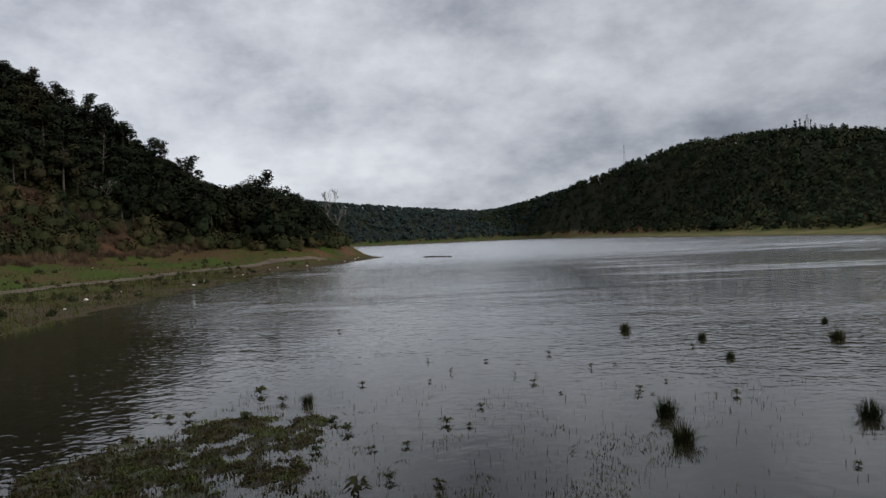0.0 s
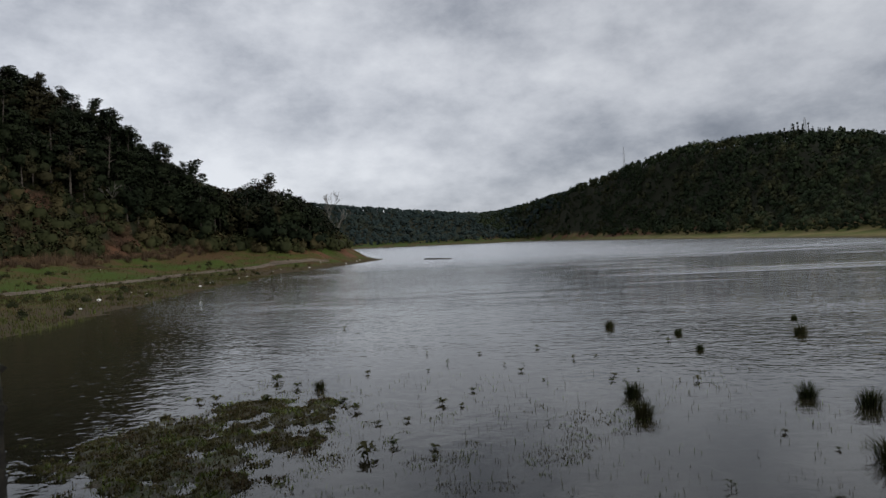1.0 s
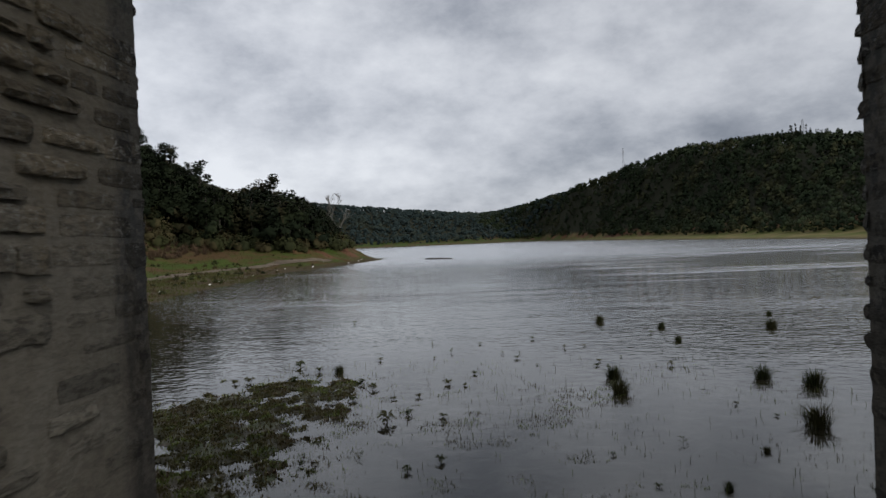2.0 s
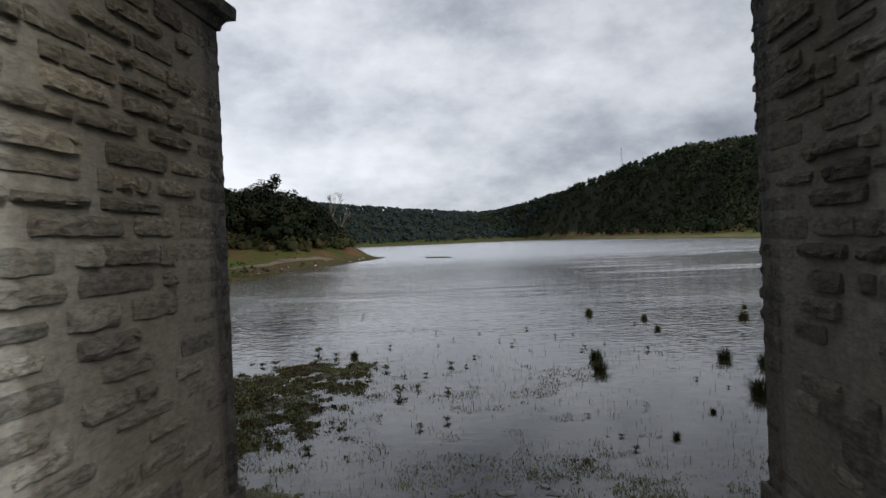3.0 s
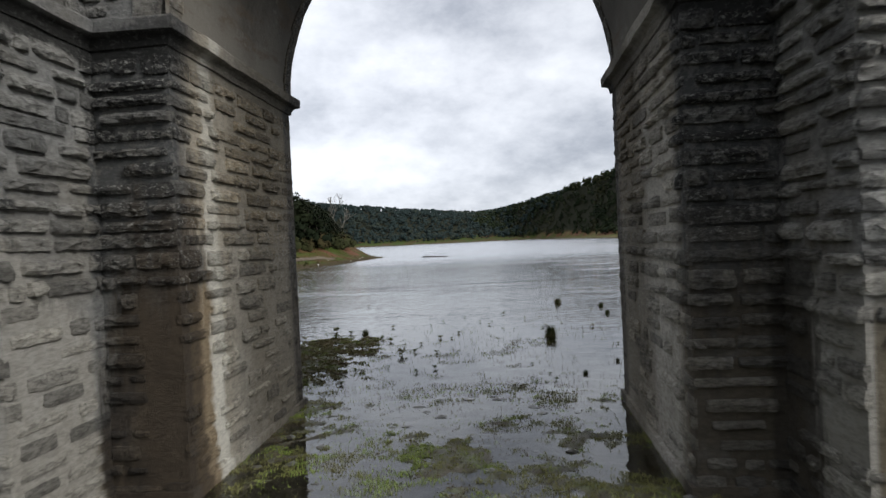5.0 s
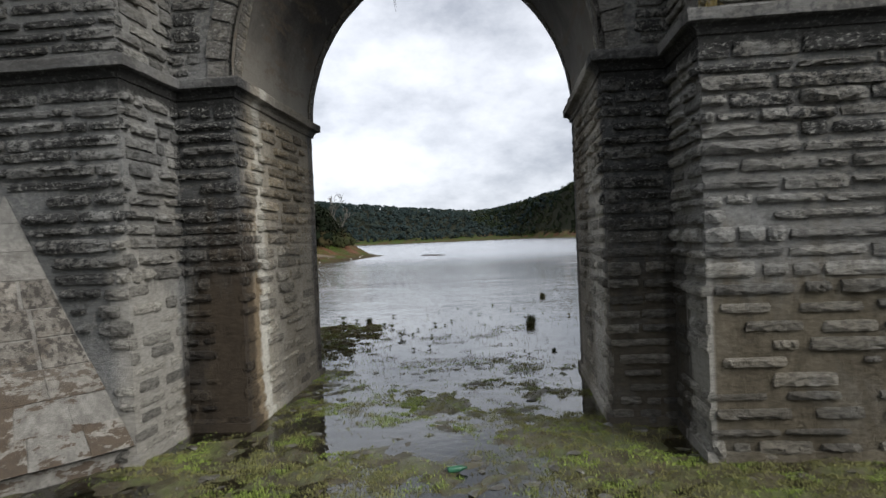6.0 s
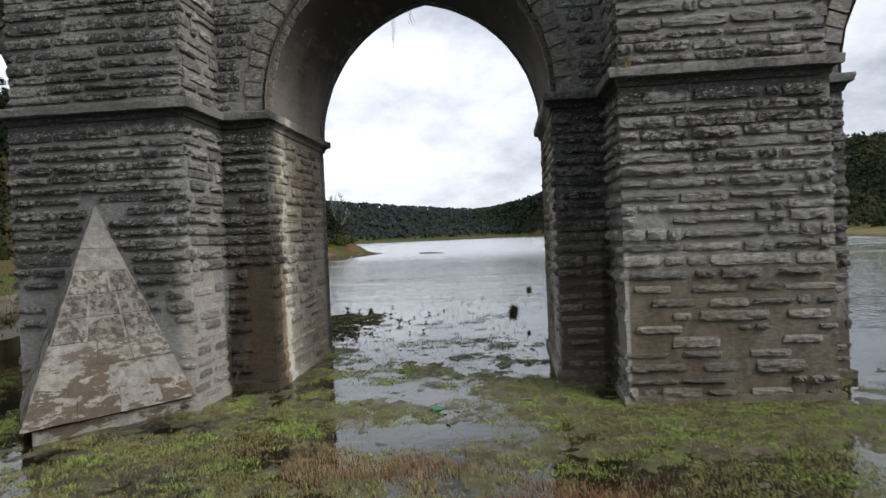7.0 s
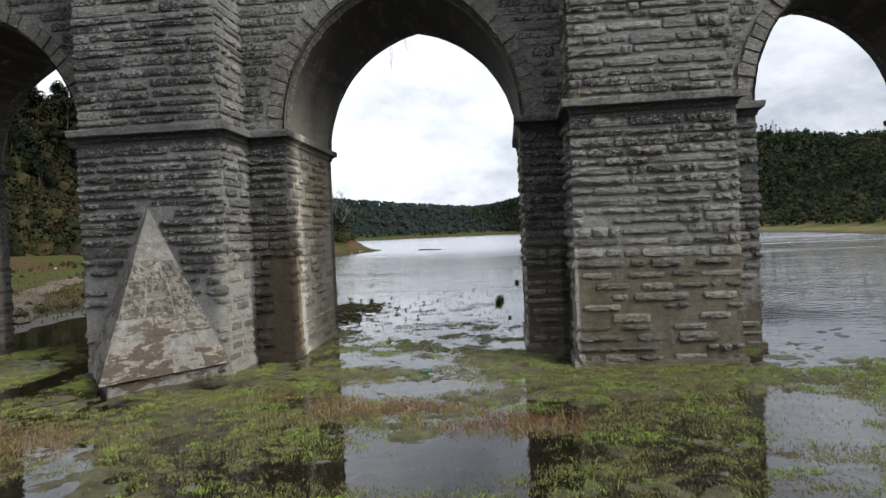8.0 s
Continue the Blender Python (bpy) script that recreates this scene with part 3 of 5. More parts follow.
    (0.2, -1.6, 0.9, 0.6, 0.12), (1.6, -2.4, 0.8, 0.6, 0.12), (-0.8, -0.4, 0.7, 0.5, 0.12), (2.3, -0.9, 0.5, 0.5, 0.12), (1.0, 0.2, 0.8, 0.4, 0.10), (2.6, -3.6, 0.8, 0.8, 0.1),
    (0.6, 2.2, 1.6, 1.0, 0.05), (3.2, 1.0, 0.5, 3.0, 0.05),
]


def ground_height(x, y):
    x, y = np.asarray(x, float), np.asarray(y, float)
    rough = fbm(x * 0.9, y * 0.9, 4, 3) - 0.5
    tiny = fbm(x * 4.0, y * 4.0, 3, 9) - 0.5
    # marsh round the aqueduct, sinking to the lake bed
    marsh = -0.060 - 0.012 * smooth01((-6.5 - y) / 2.5) + 0.15 * rough + 0.18 * tiny + 0.028 * smooth01((-3.4 - y) / 3.0)
    for hx, hy, rx, ry, height in HUMMOCKS:
        marsh = marsh + (0.62 if hy > -4.5 else 0.46) * height * np.exp(-(((x - hx) / rx) ** 2 + ((y - hy) / ry) ** 2))
    marsh = marsh + 0.12 * (fbm(x * 2.1, y * 2.1, 3, 13) - 0.52) * smooth01((y - 2.5) / 1.5)
    marsh = marsh - 0.06 * smooth01((x + 3.2) / 1.5) * smooth01((y - 2.5) / 1.5)
    stream = np.exp(-(((x + 9.2 + 0.12 * (y + 5.7)) / 0.7) ** 2)) * smooth01((y + 9) / 2.5)
    marsh = marsh - 0.22 * stream
    marsh = marsh - 0.010 * np.clip(y - 1.5, 0, 12) - 0.05 * np.clip(y - 13, 0, 30) - 0.03 * np.clip(np.abs(x) - 10, 0, 30) * smooth01((y - 0) / 6)
    marsh = marsh + 0.002 * np.clip(-22 - y, 0, 400) + 0.0
    # bank and hill west of the lake
    d = left_shore(y) - x + 1.6 * (fbm(x * 0.11, y * 0.11, 3, 21) - 0.5) + 1.8 * (fbm(x * 0.55, y * 0.55, 3, 23) - 0.5)
    spit = smooth01((y - 84) / 26)
    bank = np.where(d > 0, 0.055 * np.clip(d, 0, 24) + spit * 3.4 * smooth01((d - 1) / 11), 0.12 * d)
    bank = bank + np.where(d > 0, 0.5 * smooth01((d - 15) / 3) * (1 - spit) + 0.9 * smooth01((d - 22) / 5) * (1 - spit), 0)
    cap = np.interp(y, [-400, -100, 0, 100, 118, 130, 150, 210, 400], [28, 31, 33, 32, 18, 7, 3, 3, 3])
    foot = 24 + 6 * smooth01((y - 20) / 40) - 10 * smooth01((y - 95) / 30)
    climb = 0.95 * np.clip(d - foot, 0, 400)
    west = bank + cap * (1 - np.exp(-1.7 * (climb / cap) ** 1.15)) + np.clip(d, 0, 20) / 20 * 0.35 * (fbm(x * 0.3, y * 0.3, 3, 5) - 0.5)
    # bank and hill east of the lake
    e = x - right_shore(y) + 3.0 * (fbm(x * 0.06, y * 0.06, 3, 33) - 0.5)
    top = np.interp(y, [-400, 0, 150, 230, 270, 310, 340, 390, 450, 540, 640], [26, 24, 24, 26, 34.5, 39.5, 41.5, 39, 31, 26, 23])
    reach = np.interp(y, [-400, 126, 230, 270, 310, 340, 390, 450, 540, 640], [90, 70, 62, 58, 56, 44, 34, 22, 40, 60])
    east = np.where(e > 0, 0.07 * np.clip(e, 0, 26), 0.12 * e) + (top + 1.0) * smooth01((e - 12) / np.maximum(reach - 6, 10))
    # hills beyond the far shore
    f = y - 455 - 12 * (fbm(x * 0.02, y * 0.02, 3, 41) - 0.5)
    far_top = np.interp(x, [-400, -205, -116, -58, -29, 11, 100], [44, 41, 30, 24, 22, 24, 30])
    far = np.where(f > 0, 0.04 * np.clip(f, 0, 30), 0.1 * f) + (far_top + 2.6) * smooth01((f - 15) / 165)
    # land behind the walk
    back = 0.09 * np.clip(-70 - y, -40, 300) - 0.3
    bed = np.clip(marsh, -2.5, None)
    land = np.maximum(np.maximum(west, east), np.maximum(far, back))
    land = land + np.where(land > 2.5, 1.2 * (fbm(x * 0.045, y * 0.045, 4, 51) - 0.5), 0)
    return np.maximum(bed, land)


def stretched(low, high, fine_low, fine_high, step, growth, banks):
    """Grid lines: even in the fine stretch, ever wider outside it, but no wider than 0.9 m before the banks end."""
    def outward(start, end, sign, bank):
        lines, s, v = [], step, start
        while (end - v) * sign > 0:
            s = min(s * growth, 0.9 if (bank - v) * sign > 0 else 60)
            v += sign * s
            lines.append(v)
        return lines

    inner = list(np.arange(fine_low, fine_high + step * 0.5, step))
    return np.array(outward(fine_low, low, -1, banks[0])[::-1] + inner + outward(inner[-1], high, 1, banks[1]))


gx = stretched(-1800, 1800, -12.5, 10.5, 0.16, 1.062, (-46, 12))
gy = stretched(-1500, 2400, -15, 12.5, 0.16, 1.058, (-16, 128))
mx, my = np.meshgrid(gx, gy)
mz = ground_height(mx, my)
ids = np.arange(mx.size).reshape(mx.shape)
quads = np.stack([ids[:-1, :-1], ids[:-1, 1:], ids[1:, 1:], ids[1:, :-1]], -1).reshape(-1, 4)
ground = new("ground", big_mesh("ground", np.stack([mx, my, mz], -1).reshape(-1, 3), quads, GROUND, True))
tagged(ground, "muddy green lake bed, grassy banks and wooded hill slopes", "ground", kind="structure")

water = new("water", mesh("water", [(-420, -160, 0), (420, -160, 0), (420, 560, 0), (-420, 560, 0)], [(0, 1, 2, 3)], WATER))
tagged(water, "grey rippled lake water that mirrors the cloudy sky", "water", kind="structure")


def build_track(points, wide, label):
    py, px = [p[1] for p in points], [p[0] for p in points]
    ys = np.linspace(py[0], py[-1], max(12, int((py[-1] - py[0]) * 1.3)))
    xs = np.convolve(np.pad(np.interp(ys, py, px), 4, "edge"), np.ones(9) / 9, "valid")
    verts, faces = [], []
    for n, (x, y) in enumerate(zip(xs, ys)):
        half = wide * (1 + 0.2 * math.sin(n * 0.7) + 0.12 * math.sin(n * 1.9)) * min(1, 0.35 + 0.08 * (len(ys) - n))
        for s in (-1, -0.5, 0, 0.5, 1):
            qx = x + s * half
            verts.append((qx, y, float(ground_height(qx, y)) + 0.14 - 0.07 * abs(s)))
    for n in range(len(ys) - 1):
        for k in range(4):
            a = n * 5 + k
            faces.append((a, a + 1, a + 6, a + 5))
    ob = new("dirt_track", mesh("dirt_track", verts, faces, TRACK, True))
    tagged(ob, label, "track", kind="structure")


build_track([(-20, 6), (-24.5, 12), (-30, 20), (-36.0, 33), (-37.6, 46), (-37.4, 52), (-37.0, 57), (-38.2, 67), (-38.6, 80), (-35.6, 90), (-32.0, 97), (-30.0, 101)], 1.15, "pale worn dirt track along the grassy lake bank")


# ---- aqueduct ----
SPAN_HALF, PITCH, CENTRE = 3.36, 12.92, 0.16   # arches
ARCHES = {-2: (-25.7, 3.36, 4.02), -1: (-12.76, 3.36, 4.02), 0: (0.16, 3.36, 4.02), 1: (12.85, 3.15, 3.75), 2: (25.3, 3.15, 3.75)}
FRONT, RECESS, BACK = -5.13, -3.35, 1.66       # faces of the buttress, the wall, the rear
SPRING, TOP = 6.58, 13.6
BASE = -0.5

aqueduct = tagged(new("aqueduct"), "weathered grey stone aqueduct with tall arches standing in shallow lake water", "aqueduct")


def arch_curve(bay, grow=0.0, count=32):
    """The slightly pointed arch: points from the west springing to the east one."""
    centre, half, rise = ARCHES[bay]
    half, rise = half + grow, rise + grow * 1.05
    r = (half * half + rise * rise) / (2 * half)
    lean = r - half
    last = math.asin(rise / r)
    side = [(r * math.cos(a) - lean, r * math.sin(a)) for a in np.linspace(0, last, count // 2 + 1)]
    return [(centre - x, SPRING + z) for x, z in side] + [(centre + x, SPRING + z) for x, z in side[-2::-1]]


def stone_variant(aspect, seed):
    """One rough stone, 1 x 1 in the wall's plane, with a bulging broken front."""
    rng = random.Random(seed)
    nx, ny = (9, 3) if aspect > 4 else (6, 3) if aspect > 2 else (4, 3)
    verts, faces = [], []
    for j in range(ny + 1):
        for i in range(nx + 1):
            u, v = i / nx - 0.5, j / ny - 0.5
            rim = i in (0, nx) or j in (0, ny)
            depth = (0.72, 1.0, 0.9, 0.42)[j] * rng.uniform(0.6, 1.2)
            if i in (0, nx):
                depth *= rng.uniform(0.55, 0.95)
            if i in (0, nx):
                u += rng.uniform(-0.12, 0.12) / nx
            else:
                u += rng.uniform(-0.35, 0.35) / nx
            v += rng.uniform(-0.45, 0.45) / ny * (0.28 if rim else 1)
            if i in (0, nx) and j in (0, ny):
                u, v = u * rng.uniform(0.95, 1.0), v * rng.uniform(0.84, 1.0)
            verts.append((u, v, depth))
    at = lambda i, j: j * (nx + 1) + i
    for j in range(ny):
        for i in range(nx):
            a, b, c, d = at(i, j), at(i + 1, j), at(i + 1, j + 1), at(i, j + 1)
            faces += [(a, b, c), (a, c, d)] if (i + j) % 2 else [(a, b, d), (b, c, d)]
    ring = [at(i, 0) for i in range(nx)] + [at(nx, j) for j in range(ny)] + [at(i, ny) for i in range(nx, 0, -1)] + [at(0, j) for j in range(ny, 0, -1)]
    first = len(verts)
    for k in ring:
        u, v, _ = verts[k]
        verts.append((u * 1.03, v * 1.12, -0.6))
    for n in range(len(ring)):
        m = (n + 1) % len(ring)
        faces += [(ring[n], first + n, first + m), (ring[n], first + m, ring[m])]
    return np.array(verts), faces


STONES = {}
for kind, aspect in (("short", 1.2), ("middle", 3.0), ("long", 5.0)):
    for n in range(7):
        v, f = stone_variant(aspect, 100 + 31 * n + int(aspect * 7))
        STONES[kind, n] = (v, np.array(f), mesh("stone", v, f, STONE))


course_rng = random.Random(19)
COURSES = [0.0]
while COURSES[-1] < TOP:
    COURSES.append(COURSES[-1] + course_rng.choice((0.2, 0.23, 0.25, 0.27, 0.3, 0.34)))


def lay_courses(rng, width, low, high, sparse, bold):
    """Stones of one wall face: centre along the wall, height, length, thickness, how far it stands out."""
    out = []
    for z0, z1 in zip(COURSES, COURSES[1:]):
        z, tall = (z0 + z1) / 2, z1 - z0
        if z0 < low - 0.05 or z1 > high + 0.05:
            continue
        at = -rng.uniform(0, 0.3)
        while at < width - 0.05:
            long = rng.choice((0.24, 0.36, 0.55, 0.75, 0.9, 1.05, 1.25, 1.5))
            a, b = max(at, -0.015), min(at + long, width + 0.015)
            at += long + rng.uniform(0.03, 0.13 if z < 3.0 else 0.08)
            if b - a < 0.14:
                continue
            if rng.random() < sparse(z):
                continue
            thick = tall * rng.choice((0.38, 0.5, 0.58, 0.66, 0.76) if z < 3.0 else (0.46, 0.58, 0.66, 0.74, 0.82)) * rng.uniform(0.9, 1.05) * bold(z) * (0.92 if z < 2.5 else 1.0)
            out.append(((a + b) / 2, z + rng.uniform(-0.02, 0.02), b - a - 0.02, min(thick, tall * 0.95), rng.uniform(0.05, 0.15) * (1.0 if b - a > 0.3 else 1.25) * (0.75 if z < 2.4 else 1)))
    return out


def stone_matrix(origin, along, normal, u, z, long, thick, out):
    along, normal = Vector(along), Vector(normal)
    turn = Matrix((along, Vector((0, 0, 1)), normal)).transposed().to_4x4()
    place = Vector(origin) + along * u
    place.z = z
    return Matrix.Translation(place) @ turn @ Matrix.Diagonal((long, thick, out, 1))


def few_below(z):
    """Mortar smeared over the stones hides some of them low down."""
    return 0.01 + 0.36 * max(0.0, min(1.0, (2.6 - z) / 1.2)) * (1 if z > 0.75 else 0.2)


def smeared_low(z):
    """Plaster that ran over the side of the buttress."""
    return 0.22 if z < 2.9 else 0.06


def strip_low(z):
    """Mud that dried smooth on the set-back strip."""
    return 0.12 if 0.3 < z < 2.6 else 0.03


def bold_above(z):
    return 1.0 if z < SPRING else 1.12


RNG = random.Random(11)
joined_v, joined_f, joined_n = [], [], 0


def dress(face, parent, room):
    """Lay one face with stones: as single stones while there is room, then into the joined rest."""
    global joined_n
    origin, along, normal, width, low, high, hide = face
    for u, z, long, thick, out in lay_courses(RNG, width, low, high, hide, bold_above):
        if z > 6.6:
            out = out * 0.8
        if hide is smeared_low and z < 2.9:
            out = out * 0.45
        if hide is strip_low and 0.25 < z < 2.8:
            # the inner half of the strip is plastered smooth
            if u - long / 2 > 0.45:
                continue
            right = min(u + long / 2, RNG.uniform(0.5, 0.62))
            u, long = (u - long / 2 + right) / 2, right - u + long / 2
            if long < 0.14:
                continue
        if abs(normal[0]) > 0.5 and origin[1] + along[1] * u > 0.7:
            out = min(out, 0.015)
        if z < 2.6 and long > 1.0:
            long = long * RNG.uniform(0.6, 0.9)
        if abs(normal[0]) > 0.5:
            thick, out = thick * (1.1 if z < 2.5 else 1.0), out * (0.68 if abs(origin[0] - CENTRE) < 3.6 else 0.85)
            if long > 0.9:
                long = long * RNG.uniform(0.6, 0.85)
        ratio = long / thick
        kind = "short" if ratio < 2 else "middle" if ratio < 4.2 else "long"
        v, f, me = STONES[kind, RNG.randrange(7)]
        if origin[1] == FRONT and normal[1] < 0 and -9 < origin[0] < -4 and 0.2 < z < 4.6:
            # the cutwater hides or cuts the stones behind it
            s = (4.6 - z) / 4.3
            cut0, cut1 = -6.38 - 1.95 * s - 0.06 - origin[0], -6.38 + 2.08 * s + 0.06 - origin[0]
            a, b = u - long / 2, u + long / 2
            if b > cut0 and a < cut1:
                if cut0 - a > b - cut1:
                    b = min(b, cut0)
                else:
                    a = max(a, cut1)
                if b - a < 0.16:
                    continue
                u, long = (a + b) / 2, b - a
        m = stone_matrix(origin, along, normal, u, z, long, thick, out)
        if room > 0:
            ob = new("stone", me)
            ob.parent = parent
            ob.matrix_basis = m
            room -= 1
        else:
            a = np.array(m)
            joined_v.append(v @ a[:3, :3].T + a[:3, 3])
            joined_f.append(f + joined_n)
            joined_n += len(v)
    return room


def prism(bm, outline, low, high):
    bottom = [bm.verts.new((x, y, low)) for x, y in outline]
    top = [bm.verts.new((x, y, high)) for x, y in outline]
    n = len(outline)
    for k in range(n):
        bm.faces.new((bottom[k], bottom[(k + 1) % n], top[(k + 1) % n], top[k]))
    bm.faces.new(top)
    bm.faces.new(bottom[::-1])


def pier_outline(w, e):
    """Plan of a pier between the arches whose faces stand at x = w and x = e, with the buttress in front."""
    return [(w, RECESS), (w + 1.12, RECESS), (w + 1.12, FRONT), (e - 1.12, FRONT), (e - 1.12, RECESS), (e, RECESS), (e, BACK), (w, BACK)]


def offset(outline, out):
    """The outline moved outwards, with mitred corners (counter-clockwise, right angles)."""
    moved, n = [], len(outline)
    for k in range(n):
        a, b, c = Vector(outline[k - 1]), Vector(outline[k]), Vector(outline[(k + 1) % n])
        d1, d2 = (b - a).normalized(), (c - b).normalized()
        moved.append((b.x + out * (d1.y + d2.y), b.y - out * (d1.x + d2.x)))
    return moved


CORNICE = [(-0.05, 6.22), (0.03, 6.24), (0.05, 6.32), (0.09, 6.37), (0.185, 6.41), (0.195, 6.56), (0.18, 6.59), (-0.05, 6.62)]


def build_cornice(outline, parent):
    bm = bmesh.new()
    fine = []
    n = len(outline)
    for k in range(n):   # more points along the way, so that the edge can wander
        a, b = outline[k], outline[(k + 1) % n]
        steps = max(1, int(math.dist(a, b) / 0.3))
        fine += [(k, s / steps) for s in range(steps)]
    rings = []
    for out, z in CORNICE:
        moved = offset(outline, out)
        ring = []
        for k, s in fine:
            a, b = moved[k], moved[(k + 1) % n]
            x, y = a[0] + (b[0] - a[0]) * s, a[1] + (b[1] - a[1]) * s
            j = 0.016 if 0 < out else 0
            ring.append(bm.verts.new((x + RNG.uniform(-j, j), y + RNG.uniform(-j, j), z + RNG.uniform(-j, j) * 0.7)))
        rings.append(ring)
    count = len(fine)
    for a, b in zip(rings, rings[1:]):
        for k in range(count):
            bm.faces.new((a[k], a[(k + 1) % count], b[(k + 1) % count], b[k]))
    return part("cornice", bm_mesh("cornice", bm, MOULDING), parent, "dark weathered stone moulding under the arches")


PIERS, SKEW = {}, 0.075
for bay in (-2, -1, 0, 1):
    w = ARCHES[bay][0] + ARCHES[bay][1]
    e = ARCHES[bay + 1][0] - ARCHES[bay + 1][1]
    plan = pier_outline(w, e)
    if bay == -1:   # the west wall of the passage runs a little out of line
        plan[6] = (e - SKEW, BACK)
    bm = bmesh.new()
    prism(bm, plan, BASE, 6.3)
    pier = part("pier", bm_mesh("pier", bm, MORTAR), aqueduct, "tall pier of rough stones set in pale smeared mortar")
    build_cornice(plan, aqueduct)
    if bay in (-1, 0):
        bm = bmesh.new()
        prism(bm, offset(plan, 0.09), BASE, 0.15)
        for v in bm.verts:
            v.co += Vector((RNG.uniform(-0.03, 0.03), RNG.uniform(-0.03, 0.03), RNG.uniform(-0.03, 0.03)))
        part("plinth", bm_mesh("plinth", bm, MORTAR), pier, "low uneven footing of the pier")
    bm = bmesh.new()
    prism(bm, [(w + 1.16, RECESS - 0.0), (w + 1.16, FRONT + 0.06), (e - 1.16, FRONT + 0.06), (e - 1.16, RECESS)], 6.59, TOP)
    buttress = part("buttress", bm_mesh("buttress", bm, MORTAR), aqueduct, "black-stained rough stone buttress above the cornice")
    PIERS[bay] = (w, e, pier, buttress)

# the wall over the piers, with the arches cut through
bm = bmesh.new()
west_end, east_end = CENTRE - 2.5 * PITCH - 6, CENTRE + 2.5 * PITCH + 6
line = [(west_end, None)]
for bay in (-2, -1, 0, 1, 2):
    line += arch_curve(bay, 0.10)
line.append((east_end, None))
for y, flip in ((RECESS, False), (BACK, True)):
    for (xa, za), (xb, zb) in zip(line, line[1:]):
        if xb - xa < 1e-4:
            continue
        za, zb = (SPRING if za is None else za), (SPRING if zb is None else zb)
        vs = [bm.verts.new(p) for p in ((xa, y, za), (xb, y, zb), (xb, y, TOP), (xa, y, TOP))]
        bm.faces.new(vs[::-1] if flip else vs)
vs = [bm.verts.new(p) for p in ((west_end, RECESS, TOP), (east_end, RECESS, TOP), (east_end, BACK, TOP), (west_end, BACK, TOP))]
bm.faces.new(vs)
me = bpy.data.meshes.new("spandrel_wall")
bm.to_mesh(me)
bm.free()
me.materials.append(MORTAR)
spandrel = part("spandrel_wall", me, aqueduct, "dark grey stone wall above the arches")

for side, x0, x1 in (("west", west_end, ARCHES[-2][0] - 3.36), ("east", ARCHES[2][0] + 3.15, east_end)):
    bm = bmesh.new()
    prism(bm, [(x0, RECESS), (x1, RECESS), (x1, BACK), (x0, BACK)], BASE, SPRING)
    part("abutment", bm_mesh("abutment", bm, MORTAR), aqueduct)

for bay in (-2, -1, 0, 1, 2):
    centre, RISE = ARCHES[bay][0], ARCHES[bay][2]
    curve = arch_curve(bay)
    # barrel of the vault
    bm = bmesh.new()
    depths = np.linspace(RECESS, BACK, 9)
    rows = []
    for y in depths:
        rows.append([bm.verts.new((x + RNG.uniform(-0.012, 0.012), y, z + RNG.uniform(-0.012, 0.012))) for x, z in curve])
    for a, b in zip(rows, rows[1:]):
        for k in range(len(curve) - 1):
            bm.faces.new((a[k], b[k], b[k + 1], a[k + 1]))
    part("vault", bm_mesh("vault", bm, BARREL, True), aqueduct, "dark mortar underside of the arch")
    # ring of wedge stones, front and rear
    for face, sign in ((RECESS, -1), (BACK, 1)):
        ring = part("arch_ring", None, aqueduct, "ring of wedge-shaped arch stones")
        inner, outer = arch_curve(bay, 0.10, 34), arch_curve(bay, 0.52, 34)
        for k in range(34):
            bm = bmesh.new()
            proud = 0.05 + RNG.uniform(-0.035, 0.04)
            g = 0.03
            def between(p, q, s):
                return (p[0] + (q[0] - p[0]) * s, p[1] + (q[1] - p[1]) * s)
            a, b = between(inner[k], inner[k + 1], g * 2), between(inner[k], inner[k + 1], 1 - g * 2)
            c, d = between(outer[k], outer[k + 1], 1 - g * 2), between(outer[k], outer[k + 1], g * 2)
            a, b = between(a, d, -0.03), between(b, c, -0.03)
            grow = RNG.uniform(-0.06, 0.16)
            c, d = between(c, b, grow), between(d, a, grow)
            jit = lambda: RNG.uniform(-0.012, 0.012)
            outside = [bm.verts.new((x + jit(), face + sign * proud, z + jit())) for x, z in (a, b, c, d)]
            inside = [bm.verts.new((x, face - sign * 0.25, z)) for x, z in (a, b, c, d)]
            bm.faces.new(outside)
            for q in range(4):
                bm.faces.new((outside[q], inside[q], inside[(q + 1) % 4], outside[(q + 1) % 4]))
            part("wedge_stone", bm_mesh("wedge_stone", bm, RINGSTONE), ring)
        # the inner order: a row of small stones set back under the ring
        low, high = arch_curve(bay, -0.02, 52), arch_curve(bay, 0.16, 52)
        order = part("inner_ring", None, aqueduct, "narrow inner row of small arch stones")
        if bay in (-1, 0, 1):
            for k in range(52):
                bm = bmesh.new()
                y0, y1 = face - sign * (0.10 + RNG.uniform(-0.01, 0.02)), face - sign * (0.44 + RNG.uniform(-0.06, 0.06))
                a, b = between(low[k], low[k + 1], 0.05), between(low[k], low[k + 1], 0.95)
                c, d = between(high[k], high[k + 1], 0.95), between(high[k], high[k + 1], 0.05)
                near = [bm.verts.new((x + jit() * 0.6, y0, z + jit() * 0.6)) for x, z in (a, b, c, d)]
                deep = [bm.verts.new((x + jit() * 0.6, y1, z + jit() * 0.6)) for x, z in (a, b, c, d)]
                bm.faces.new(near)
                bm.faces.new(deep[::-1])
                for q in range(4):
                    bm.faces.new((near[q], deep[q], deep[(q + 1) % 4], near[(q + 1) % 4]))
                part("small_stone", bm_mesh("small_stone", bm, RINGSTONE), order)

# stones of the faces, the nearest piers first
